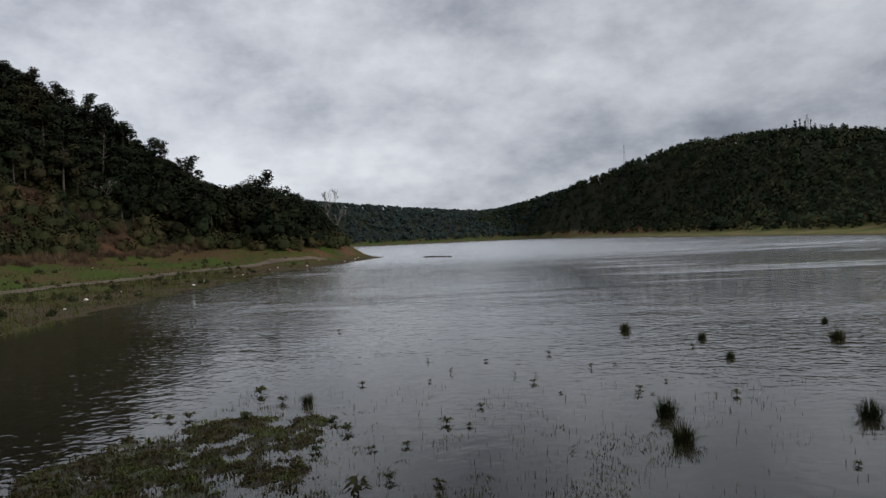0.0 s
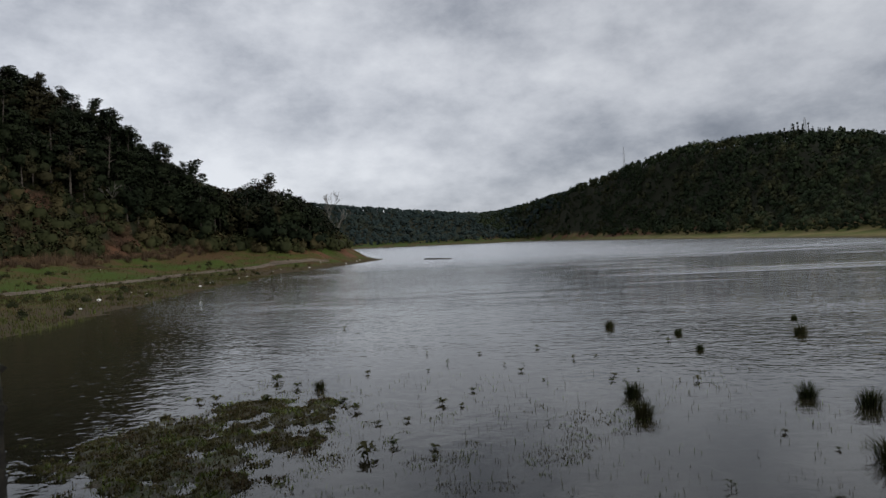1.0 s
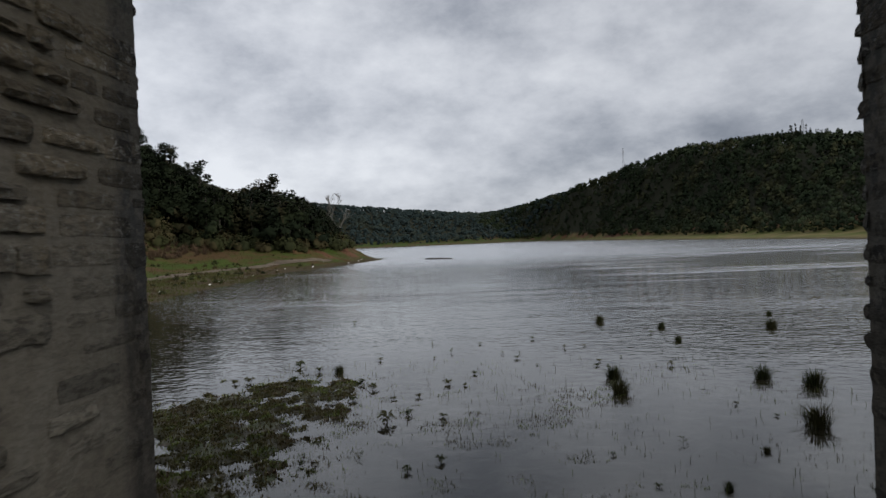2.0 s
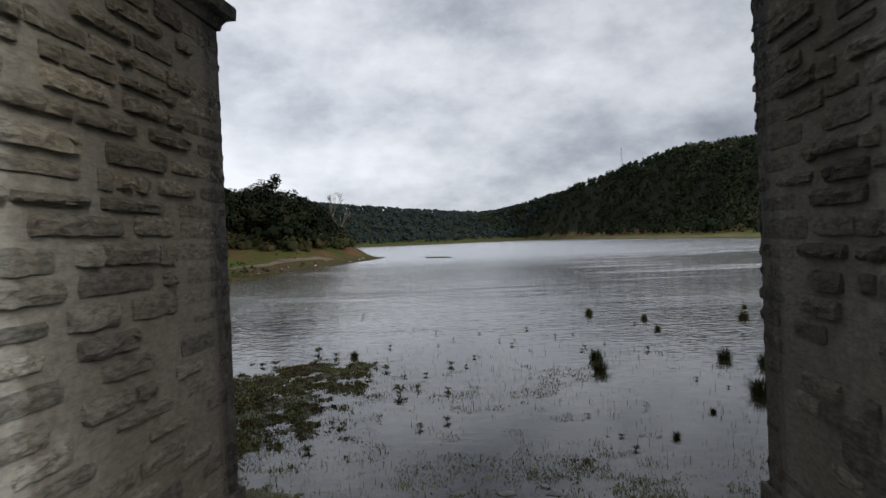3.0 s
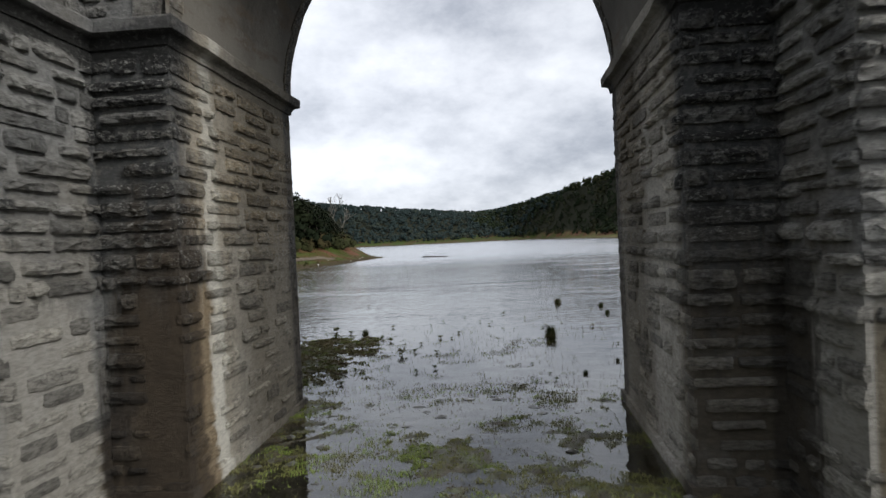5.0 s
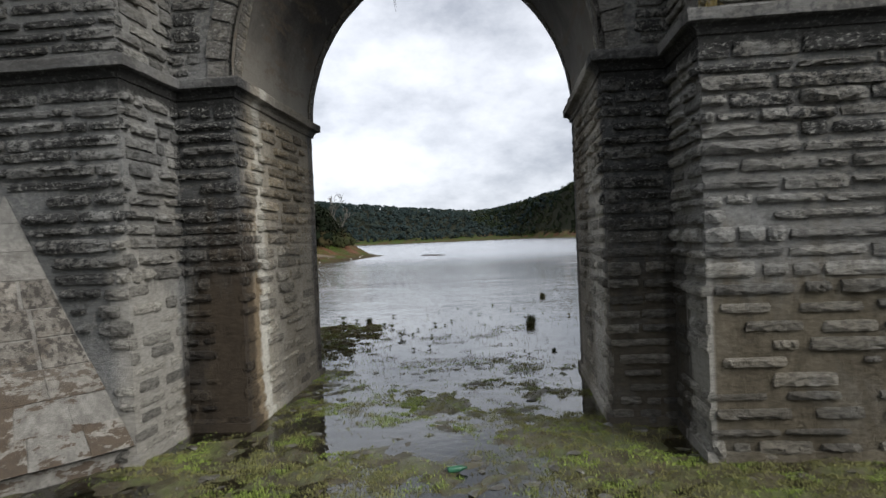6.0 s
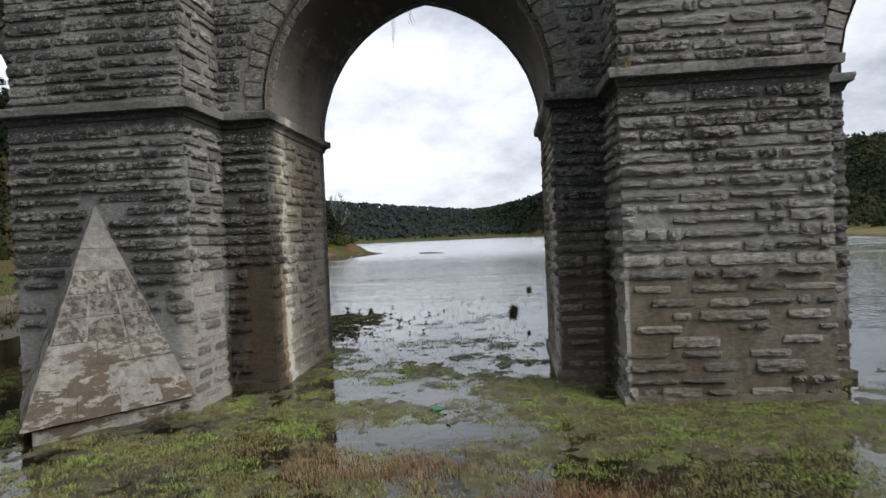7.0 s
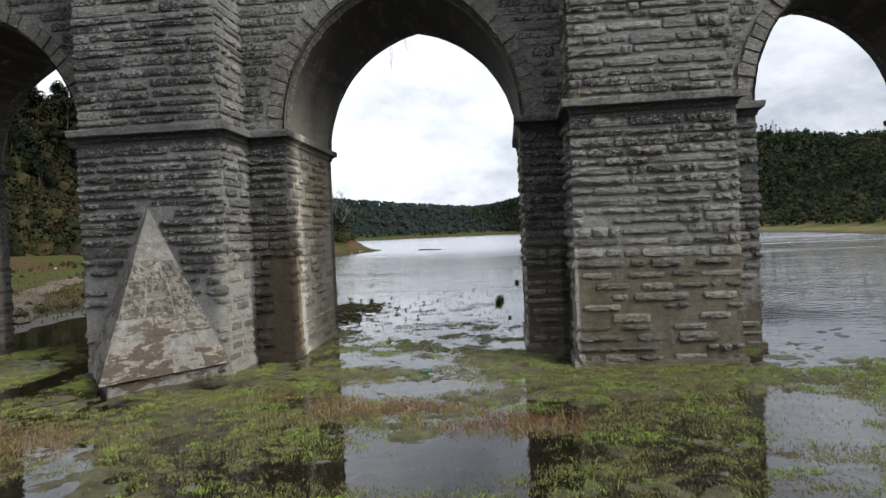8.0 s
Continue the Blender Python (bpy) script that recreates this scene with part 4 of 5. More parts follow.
for bay in (-1, 0, 1, -2):
    w, e, pier, buttress = PIERS[bay]
    lo, hi = 0.0, 6.2
    near = bay in (-1, 0)
    room = 300 if near else 0
    d = Vector((-SKEW, BACK - RECESS, 0)).normalized()
    passage = ((e, RECESS, 0), (d.x, d.y, 0), (d.y, -d.x, 0), BACK - RECESS, lo, hi, few_below) if bay == -1 else ((w, BACK, 0), (0, -1, 0), (-1, 0, 0), BACK - RECESS, lo, hi, few_below)
    other = ((w, BACK, 0), (0, -1, 0), (-1, 0, 0), BACK - RECESS, lo, hi, few_below) if bay == -1 else ((e, RECESS, 0), (0, 1, 0), (1, 0, 0), BACK - RECESS, lo, hi, few_below)
    front = ((w + 1.12, FRONT, 0), (1, 0, 0), (0, -1, 0), e - w - 2.24, lo, hi, few_below)
    smeared = smeared_low if bay == -1 else few_below
    sides = [((e - 1.12, FRONT, 0), (0, 1, 0), (1, 0, 0), RECESS - FRONT, lo, hi, smeared), ((w + 1.12, RECESS, 0), (0, -1, 0), (-1, 0, 0), RECESS - FRONT, lo, hi, few_below)]
    recesses = [((w, RECESS, 0), (1, 0, 0), (0, -1, 0), 1.12, lo, hi, few_below), ((e - 1.12, RECESS, 0), (1, 0, 0), (0, -1, 0), 1.12, lo, hi, strip_low if bay == -1 else few_below)]
    for face in [front, passage, *sides, *recesses, other]:
        room = dress(face, pier, room)
    room = 220 if near else 0
    hide = lambda z: 0.0
    upper = [((w + 1.16, FRONT + 0.06, 0), (1, 0, 0), (0, -1, 0), e - w - 2.32, 6.66, TOP - 0.1, hide), ((e - 1.16, FRONT + 0.06, 0), (0, 1, 0), (1, 0, 0), RECESS - FRONT - 0.06, 6.66, TOP - 0.1, hide), ((w + 1.16, RECESS, 0), (0, -1, 0), (-1, 0, 0), RECESS - FRONT - 0.06, 6.66, TOP - 0.1, hide)]
    for face in upper:
        room = dress(face, buttress, room)
    # rear face
    back_e = e - SKEW - 0.03 if bay == -1 else e
    dress(((back_e, BACK, 0), (-1, 0, 0), (0, 1, 0), back_e - w, lo, hi, few_below), pier, 0)

# stones of the wall beside the arch rings, cut off at the ring
for bay in (-1, 0, 1):
    centre, half, RISE = ARCHES[bay]
    outer = arch_curve(bay, 0.62)
    xs, zs = [p[0] for p in outer], [p[1] for p in outer]
    for z0, z1 in zip(COURSES, COURSES[1:]):
        z, tall = (z0 + z1) / 2, z1 - z0
        if z0 < 6.6:
            continue
        for lo_x, hi_x in ((centre - half - 1.15, centre), (centre, centre + half + 1.15)):
            if z < SPRING + RISE + 0.6:
                inside = [x for x, zz in outer if zz >= z - 0.1]
                if inside:
                    if lo_x < centre - 1:
                        hi_x = min(inside) - 0.02
                    else:
                        lo_x = max(inside) + 0.02
            at = lo_x + RNG.uniform(-0.05, 0.1)
            while at < hi_x - 0.2:
                long = min(RNG.choice((0.3, 0.45, 0.6, 0.8, 1.0)), hi_x - at)
                v, f, me = STONES["short" if long < 0.45 else "middle", RNG.randrange(7)]
                m = np.array(stone_matrix((at + long / 2, RECESS, 0), (1, 0, 0), (0, -1, 0), 0, z, long - 0.03, tall * RNG.uniform(0.6, 0.9), RNG.uniform(0.03, 0.07)))
                joined_v.append(v @ m[:3, :3].T + m[:3, 3])
                joined_f.append(f + joined_n)
                joined_n += len(v)
                at += long + 0.03
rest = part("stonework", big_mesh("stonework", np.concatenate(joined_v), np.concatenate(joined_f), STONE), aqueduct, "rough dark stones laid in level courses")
tagged(rest, kind="stuff")


def build_starling():
    """The pointed cutwater with a pyramid top against the west pier."""
    w, e, pier, _ = PIERS[-1]
    apex, nose = Vector((-6.38, FRONT + 0.0, 4.45)), Vector((-6.3, -7.62, 0.32))
    east, west = Vector((e - 1.16, FRONT, 0.32)), Vector((w + 1.08, FRONT, 0.32))
    thing = part("starling", None, aqueduct, "pale pyramid-shaped stone cutwater with muddy stains")
    bm = bmesh.new()
    vs = [bm.verts.new(p) for p in (apex, nose, east, west)]
    for f in ((0, 1, 2), (0, 3, 1), (0, 2, 3), (1, 3, 2)):
        bm.faces.new([vs[k] for k in f])
    part("core", bm_mesh("core", bm, PLASTER), thing)
    bm = bmesh.new()
    inset = lambda p: p + (Vector((-6.25, FRONT, 0)) - Vector((p.x, p.y, 0))) * 0.10
    prism(bm, [(inset(p).x, inset(p).y) for p in (west, nose, east)], BASE, 0.26)
    part("footing", bm_mesh("footing", bm, PLASTER), thing, "pale stone footing under the pyramid")
    # dressed slabs in courses on the two sloping faces
    rng = random.Random(5)
    for left, right in ((nose, east), (west, nose)):
        normal = (right - left).cross(apex - left).normalized()
        if normal.y > 0:
            normal = -normal
        courses = 9
        for c in range(courses):
            s0, s1 = c / courses, (c + 1) / courses
            l0, r0 = left.lerp(apex, s0), right.lerp(apex, s0)
            l1, r1 = left.lerp(apex, s1), right.lerp(apex, s1)
            width = (r0 - l0).length
            plain_row = c in (0, 1, 2, 6, 7, 8)
            count = max(1, int(round(width / (rng.uniform(0.6, 0.9) if plain_row else rng.uniform(0.5, 0.75)))))
            cuts = [0] + sorted(min(0.96, max(0.04, (k + rng.uniform(-0.22, 0.22)) / count)) for k in range(1, count)) + [1]
            for a, b in zip(cuts, cuts[1:]):
                g = (0.004 if plain_row else 0.018) / max(width, 0.2)
                lift = 0.02 + rng.uniform(-0.012, 0.012) if plain_row else 0.008 + rng.uniform(-0.004, 0.008)
                corners = [l0.lerp(r0, a + g), l0.lerp(r0, b - g), l1.lerp(r1, b - g), l1.lerp(r1, a + g)]
                if c == courses - 1:
                    corners = corners[:2] + [apex]
                mid = sum(corners, Vector()) / len(corners)
                bm = bmesh.new()
                outer = [bm.verts.new(mid + (p - mid) * (0.99 if plain_row else 0.95) + normal * lift + Vector((rng.uniform(-1, 1), 0, rng.uniform(-1, 1))) * 0.012) for p in corners]
                under = [bm.verts.new(mid + (p - mid) * 0.985 - normal * 0.05) for p in corners]
                bm.faces.new(outer)
                for k in range(len(corners)):
                    bm.faces.new((outer[k], under[k], under[(k + 1) % len(corners)], outer[(k + 1) % len(corners)]))
                toward = (a + b) / 2 if left is nose else 0.2
                bare = c < 3 and rng.random() < (0.75, 0.45, 0.3)[c] * (0.35 + 0.9 * toward)
                part("slab", bm_mesh("slab", bm, BROWNSLAB if bare else PLASTER if plain_row else DRESSED), thing, "brown stone where the plaster fell off" if bare else "")


build_starling()


# ---- woods ----
def leafy(rng, centres, radii, count, size, flatten=1.0):
    """Leaf clumps: small tilted quads scattered through balls, lit as a crown. Returns verts, quads and normals."""
    verts, faces, normals = [], [], []
    heart = sum((Vector(c) for c in centres), Vector()) / len(centres)
    for c, r in zip(centres, radii):
        for _ in range(count):
            d = Vector((rng.gauss(0, 1), rng.gauss(0, 1), rng.gauss(0, 1))).normalized() * r * rng.uniform(0.45, 1.0)
            d.z *= flatten
            p = Vector(c) + d
            out = (d.normalized() * 0.3 + (p - heart).normalized() * 0.45 + Vector((0, 0, 0.5))).normalized()
            face = (out + Vector((rng.gauss(0, 1), rng.gauss(0, 1), rng.gauss(0, 1))) * 0.45).normalized()
            u = face.cross(Vector((rng.gauss(0, 1), rng.gauss(0, 1), rng.gauss(0, 1)))).normalized()
            v = face.cross(u)
            s = size * rng.uniform(0.6, 1.3)
            n = len(verts)
            verts += [p - u * s - v * s * 0.5, p + u * s - v * s * 0.3, p + v * s * 0.8]
            normals += [out] * 3
            faces.append((n, n + 1, n + 2))
    return np.array([tuple(v) for v in verts]), np.array(faces), np.array([tuple(v) for v in normals])


def limb(points, radii, sides=6):
    """A tapered bent branch. Returns verts and quads."""
    verts, faces = [], []
    for (x, y, z), r in zip(points, radii):
        for k in range(sides):
            a = 2 * math.pi * k / sides
            verts.append((x + r * math.cos(a), y + r * math.sin(a), z))
    for n in range(len(points) - 1):
        for k in range(sides):
            a, b = n * sides + k, n * sides + (k + 1) % sides
            faces.append((a, b, b + sides, a + sides))
    return verts, faces


def icosphere(level):
    bm = bmesh.new()
    bmesh.ops.create_icosphere(bm, subdivisions=level, radius=1)
    out = np.array([tuple(v.co) for v in bm.verts]), np.array([[v.index for v in f.verts] for f in bm.faces])
    bm.free()
    return out


LUMP = icosphere(1)


def full_crown(rng, centres, radii, leaves, size, flatten=1.0, hearts=9):
    """A dense crown: an uneven dark heart in each clump, with leaves all over it. Returns verts, triangles and normals."""
    lv, lf, ln = leafy(rng, centres, radii, leaves, size, flatten)
    vs, fs, ns, n = [lv], [lf], [ln], len(lv)
    heart = np.mean(np.array(centres), 0)
    for c, r in list(zip(centres, radii))[:hearts]:
        v = LUMP[0] * np.array([[rng.uniform(0.5, 0.85)] for _ in LUMP[0]]) * r
        v[:, 2] *= flatten
        out = LUMP[0] * 0.3 + (v + np.array(c) - heart) / (np.linalg.norm(v + np.array(c) - heart, axis=1)[:, None] + 1e-6) * 0.4 + np.array([0, 0, 0.5])
        vs.append(v + np.array(c))
        fs.append(LUMP[1] + n)
        ns.append(out / np.linalg.norm(out, axis=1)[:, None])
        n += len(v)
    return np.concatenate(vs), np.concatenate(fs), np.concatenate(ns)


def round_crown(seed, height, spread, clumps, leaves, size, low=0.3, hearts=9):
    """A broad domed crown of overlapping clumps that reaches down to the brush."""
    rng = random.Random(seed)
    centres, radii = [(0, 0, height * 0.62)], [spread * 0.62]
    for k in range(clumps):
        s = low + (1 - low) * (k + rng.uniform(0, 1)) / clumps
        reach = spread * math.sqrt(max(0.08, 1 - ((s - low) / (1.05 - low)) ** 2)) * rng.uniform(0.5, 0.85)
        a = k * 2.4 + rng.uniform(-0.5, 0.5)
        centres.append((reach * math.cos(a), reach * math.sin(a), s * height * 0.92))
        radii.append(spread * rng.uniform(0.3, 0.46))
    return full_crown(rng, centres, radii, leaves, size, 0.85, hearts)


def brush_proto(seed, twigs, height):
    """A leafless bush: thin twigs that fan out from the ground. Returns verts and triangles."""
    rng = np.random.RandomState(seed)
    a, tilt = rng.uniform(0, 6.28, twigs), rng.uniform(0.1, 0.9, twigs)
    start = np.stack([rng.normal(0, 0.2, twigs), rng.normal(0, 0.2, twigs), np.zeros(twigs)], -1)
    long = height * rng.uniform(0.4, 1.0, twigs)
    d = np.stack([np.cos(a) * np.sin(tilt), np.sin(a) * np.sin(tilt), np.cos(tilt)], -1)
    side = np.stack([-np.sin(a), np.cos(a), 0 * a], -1) * rng.uniform(0.015, 0.04, twigs)[:, None]
    start = start + d * (long * rng.uniform(0, 0.5, twigs))[:, None]
    verts = np.stack([start - side, start + side, start + d * long[:, None] * 0.7], 1).reshape(-1, 3)
    return verts, np.arange(3 * twigs).reshape(-1, 3)


def tree_proto(seed, height, spread, clumps, leaves, size, bare=0.3, flatten=0.6):
    """Crown of a tree as leaf clumps on whorls of limbs, and its trunk with limbs."""
    rng = random.Random(seed)
    lean = (rng.uniform(-0.4, 0.4), rng.uniform(-0.4, 0.4))
    tv, tf = limb([(lean[0] * s * s, lean[1] * s * s, s * height * 0.92) for s in np.linspace(0, 1, 6)], [height * 0.018 * (1.05 - s) for s in np.linspace(0, 1, 6)])
    centres, radii = [], []
    for _ in range(clumps):
        s = rng.uniform(bare, 1.0)
        reach = spread * (1.08 - ((s - bare) / (1 - bare)) ** 1.6) * rng.uniform(0.25, 1.0)
        a = rng.uniform(0, 2 * math.pi)
        c = (lean[0] * s * s + reach * math.cos(a), lean[1] * s * s + reach * math.sin(a), s * height + rng.uniform(-0.1, 0.2) * spread)
        centres.append(c)
        radii.append(spread * rng.uniform(0.24, 0.42))
        base = (lean[0] * s * s, lean[1] * s * s, s * height * 0.9)
        bv, bf = limb([base, tuple((b + q) / 2 for b, q in zip(base, c)), c], [height * 0.006, height * 0.004, height * 0.002], 3)
        n = len(tv)
        tv += bv
        tf += [tuple(i + n for i in f) for f in bf]
    crown = leafy(rng, centres, radii, leaves, size, flatten)
    return (np.array(tv), np.array(tf)), crown


def scatter(name, protos, places, material, label, category):
    """One joined object of many plants: places are x, y, z, scale, turn, proto."""
    vs, fs, ns, n = [], [], [], 0
    for x, y, z, s, a, k in places:
        v, f, *soft = protos[k]
        c, d = math.cos(a), math.sin(a)
        vs.append(np.stack([(v[:, 0] * c - v[:, 1] * d) * s + x, (v[:, 0] * d + v[:, 1] * c) * s + y, v[:, 2] * s + z], -1))
        fs.append(f + n)
        for q in soft:
            ns.append(np.stack([q[:, 0] * c - q[:, 1] * d, q[:, 0] * d + q[:, 1] * c, q[:, 2]], -1))
        n += len(v)
    ob = new(name, big_mesh(name, np.concatenate(vs), np.concatenate(fs), material, False, np.concatenate(ns) if ns else None))
    return tagged(ob, label, category, kind="stuff")


TREES = random.Random(77)
small_protos = [round_crown(950 + k, 7.6, 3.0, 5, 15, 0.62, 0.22, 1) for k in range(6)]
far_protos = [round_crown(980 + k, 6.6, 4.2, 4, 6, 0.6, 0.0, 5) for k in range(6)]
mid_protos = [round_crown(700 + k, 7.9, 2.7, 9, 48, 0.24, 0.15, 4) for k in range(6)]
mid_trunks = [tuple(np.array(q) for q in limb([(0, 0, 0), (0.1, 0.05, 3), (0.2, 0.1, 6.5)], [0.14, 0.1, 0.04], 5)) for k in range(6)]


def spots(count, box, keep, low=0.75, high=1.25, kinds=6):
    out = []
    xs = [TREES.uniform(box[0], box[1]) for _ in range(count)]
    ys = [TREES.uniform(box[2], box[3]) for _ in range(count)]
    hs = ground_height(np.array(xs), np.array(ys))
    for x, y, h in zip(xs, ys, hs):
        if keep(x, y, h):
            out.append((x, y, float(h) - 0.3, TREES.uniform(low, high), TREES.uniform(0, 6.28), TREES.randrange(kinds)))
    return out


def east_keep(x, y, h):
    e = x - float(right_shore(y))
    reach = float(np.interp(y, [-400, 126, 230, 270, 310, 340, 390, 450, 540, 640], [90, 70, 62, 58, 56, 44, 34, 22, 40, 60]))
    return h > 1.2 and (10 if y < 300 else 6) < e < reach + 22


east_spots = spots(20500, (-30, 200, 60, 640), east_keep, 0.4, 0.76)
near_protos = [round_crown(930 + k, 7.4, 2.8, 7, 24, 0.3, 0.12, 4) for k in range(6)]
scatter("east_woods", small_protos, [p for p in east_spots if p[1] > 215], WOODS, "dark green wooded hillside across the lake", "forest")
scatter("east_bank_woods", near_protos, [p for p in east_spots if p[1] <= 215], WOODS, "dark green wood above the grassy east bank", "forest")
far_spots = spots(3100, (-330, 60, 465, 650), lambda x, y, h: h > 2.0, 0.5, 0.95)
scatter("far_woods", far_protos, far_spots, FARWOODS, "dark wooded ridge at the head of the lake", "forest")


def west_keep(x, y, h):
    d = float(left_shore(y)) - x
    foot = 27 + 6 * min(1, max(0, (y - 20) / 40)) - 12 * min(1, max(0, (y - 95) / 30))
    if x < -56 and y < 92 and h < 11.5 - 0.12 * (y - 70):   # the open foot of the slope, where only brush grows
        return False
    return foot + (5 if y < 84 else 0) < d < 88


def canopy(x, y):
    """Wood's top height from hill to point, shaped to fit the camera's view."""
    s = (y + 0.75) / 105
    return 1.6 + s * (np.interp(x / s, [-110, -89, -83, -78, -73, -68.5, -64, -59, -53.4, -49.4, -47.4, -44.5, -42.7, -40.5, -38.3, -34.5, -32.5, -30.5, -28],
                                [39, 37, 34, 31, 28.5, 25.5, 22.5, 19.5, 15.6, 13.8, 12.8, 14.1, 15.0, 13.2, 12.4, 10.2, 8.8, 6.1, 3.6]))


def on_bare_earth(x, y):
    return any(((x - cx - 1.0) / (rx + 0.6)) ** 2 + ((y - cy + 1.5) / ry) ** 2 < 1 for cx, cy, rx, ry in BARE_EARTH)


def under_canopy(places, tall, least):
    out = []
    for x, y, z, s, a, k in places:
        if on_bare_earth(x, y) and (tall > 4 or TREES.random() < 0.6):
            continue
        room = (float(canopy(x, y)) - (1.9 if x < -54 else 0.3) - z) / tall
        if room > least:
            out.append((x, y, z, min(s, room * TREES.uniform(0.85, 1.0)), a, k))
    return out


west_spots = under_canopy(spots(2100, (-118, -30, 12, 130), west_keep, 0.6, 1.2), 8.3, 0.3)
west_spots += under_canopy(spots(210, (-62, -33, 100, 124), lambda x, y, h: h > 2.6, 0.9, 1.5), 8.3, 0.3)
scatter("west_woods", mid_protos, west_spots, PINE, "dark pine and oak wood on the steep bank", "forest")
scatter("west_trunks", mid_trunks, west_spots, BARK, "thin grey trunks under the dark wood", "forest")

shrub_protos = [full_crown(random.Random(40 + k), [(0.5, 0, 0.5), (-0.4, 0.3, 0.6), (0, -0.4, 0.8), (0.1, 0.2, 1.2)], [0.7, 0.7, 0.65, 0.55], 46, 0.13, 1.0, 2) for k in range(5)]


def shrub_keep(x, y, h):
    d = float(left_shore(y)) - x
    foot = 24 + 6 * min(1, max(0, (y - 20) / 40)) - 11 * min(1, max(0, (y - 95) / 30))
    return foot < d < foot + 22


shrub_spots = under_canopy(spots(4200, (-100, -30, 0, 126), shrub_keep, 0.7, 2.2, 5), 1.8, 0.4)
scatter("bank_shrubs", shrub_protos, shrub_spots, SHRUB, "olive and brown shrubs at the foot of the wood", "shrubs")


brush_protos = [brush_proto(60 + k, 90, 1.7) for k in range(5)]
brush_spots = spots(1500, (-82, -40, 56, 112), lambda x, y, h: 2.2 < h < 13 and float(left_shore(y)) - x > 22, 0.5, 1.15, 5)
scatter("bare_brush", brush_protos, brush_spots, BRUSH, "leafless brown brush on the foot of the wooded slope", "shrubs")
point_spots = under_canopy(spots(420, (-60, -31, 97, 125), lambda x, y, h: h > 2.4, 0.9, 2.3, 5), 1.8, 0.4)
scatter("point_shrubs", shrub_protos, point_spots, SHRUB, "dark shrubs that cover the foot of the wooded point", "shrubs")
tussock_spots = spots(1500, (-60, -14, 6, 112), lambda x, y, h: 1.0 < float(left_shore(y)) - x < 23 and float(fbm(np.array(x * 0.22), np.array(y * 0.22), 3, 91)) > 0.56, 0.10, 0.36, 5)
scatter("bank_tussocks", shrub_protos, [(x, y, z + 0.25, s, a, k) for x, y, z, s, a, k in tussock_spots], SHRUB, "small brown and olive tussocks on the lake bank", "shrubs")


def build_pine(seed, height, spread):
    (tv, tf), (cv, cf, cn) = tree_proto(seed, height, spread, 28, 66, 0.18, 0.36, 0.5)
    thing = tagged(new("pine_tree"), "dark pine tree with an uneven crown on the hillside", "tree", "pines on the hillside")
    part("trunk", big_mesh("trunk", tv, tf, BARK), thing, "grey bark trunk and limbs")
    part("crown", big_mesh("crown", cv, cf, PINE, False, cn), thing, "dark green needles in clumps")
    return thing


PINES = [build_pine(300 + k, h, s) for k, (h, s) in enumerate(((7.6, 2.7), (8.4, 2.5), (6.8, 2.6), (9.0, 2.4)))]
pine_rng = random.Random(8)
first_used = set()
# the tall pines that stand out above the wood along the ridge
for x, y, top in ((-88.2, 104, 38.6), (-82.6, 104, 36.9), (-77.1, 104, 33.4), (-72.6, 104, 31.6), (-69.3, 104, 29.4), (-66.9, 104.5, 27.0), (-65.1, 104, 25.0), (-61.9, 105, 23.3), (-59.4, 104, 22.4), (-55.8, 106, 19.8)):
    k = pine_rng.randrange(4)
    z = float(ground_height(x, y)) - 0.2
    s = (top - z) / (8.3, 9.1, 7.5, 9.6)[k]
    m = pose(x, y, z, 0, 0, pine_rng.uniform(0, 360)) @ Matrix.Diagonal((s, s, s, 1))
    if k in first_used:
        copy_thing(PINES[k], m)
    else:
        first_used.add(k)
        PINES[k].matrix_basis = m
pine_spots = [(-49.2, 119.5), (-51.5, 121), (-47.0, 118), (-44.2, 119.5), (-53.5, 120), (-41.5, 119)]
while len(pine_spots) < 84:
    y = pine_rng.uniform(76, 118)
    pine_spots.append((float(left_shore(y)) - pine_rng.uniform(34, 74), y))
for x, y in pine_spots:
    k = pine_rng.randrange(4)
    z = float(ground_height(x, y)) - 0.2
    s = min(1.35, (float(canopy(x, y)) + 1.2 * pine_rng.random() - 0.4 - z) / 9.6)
    if s < 0.5 or on_bare_earth(x, y) or (x < -56 and y < 92 and z < 10):
        continue
    m = pose(x, y, z, 0, 0, pine_rng.uniform(0, 360)) @ Matrix.Diagonal((s, s, s, 1))
    if k in first_used:
        copy_thing(PINES[k], m)
    else:
        first_used.add(k)
        PINES[k].matrix_basis = m


def build_cypress(seed):
    """A narrow dark conifer, pointed at the top."""
    (tv, tf), (cv, cf, cn) = tree_proto(seed, 8.0, 0.85, 16, 22, 0.26, 0.1, 1.3)
    thing = tagged(new("cypress_tree"), "narrow dark conifer on the ridge of the wooded hill", "tree", "narrow conifers on the ridge")
    part("trunk", big_mesh("trunk", tv, tf, BARK), thing, "thin dark trunk")
    part("crown", big_mesh("crown", cv, cf, WOODS, False, cn), thing, "narrow dark green crown")
    return thing


CYPRESSES = [build_cypress(500 + k) for k in range(3)]
for n, (x, y, top) in enumerate(((108.5, 268, 41.8), (111.0, 269, 42.4), (113.0, 270, 43.0), (115.4, 269, 43.4), (116.6, 270, 44.6), (117.6, 269, 43.8), (118.5, 270, 44.2), (119.6, 269, 43.6), (120.4, 270, 44.8), (122.2, 270, 43.8), (123.6, 269, 43.2))):
    z = float(ground_height(x, y)) - 0.2
    s = (top - z) / 8.2
    m = pose(x, y, z, 0, 0, 77 * n) @ Matrix.Diagonal((s, s, s, 1))
    if n < 3:
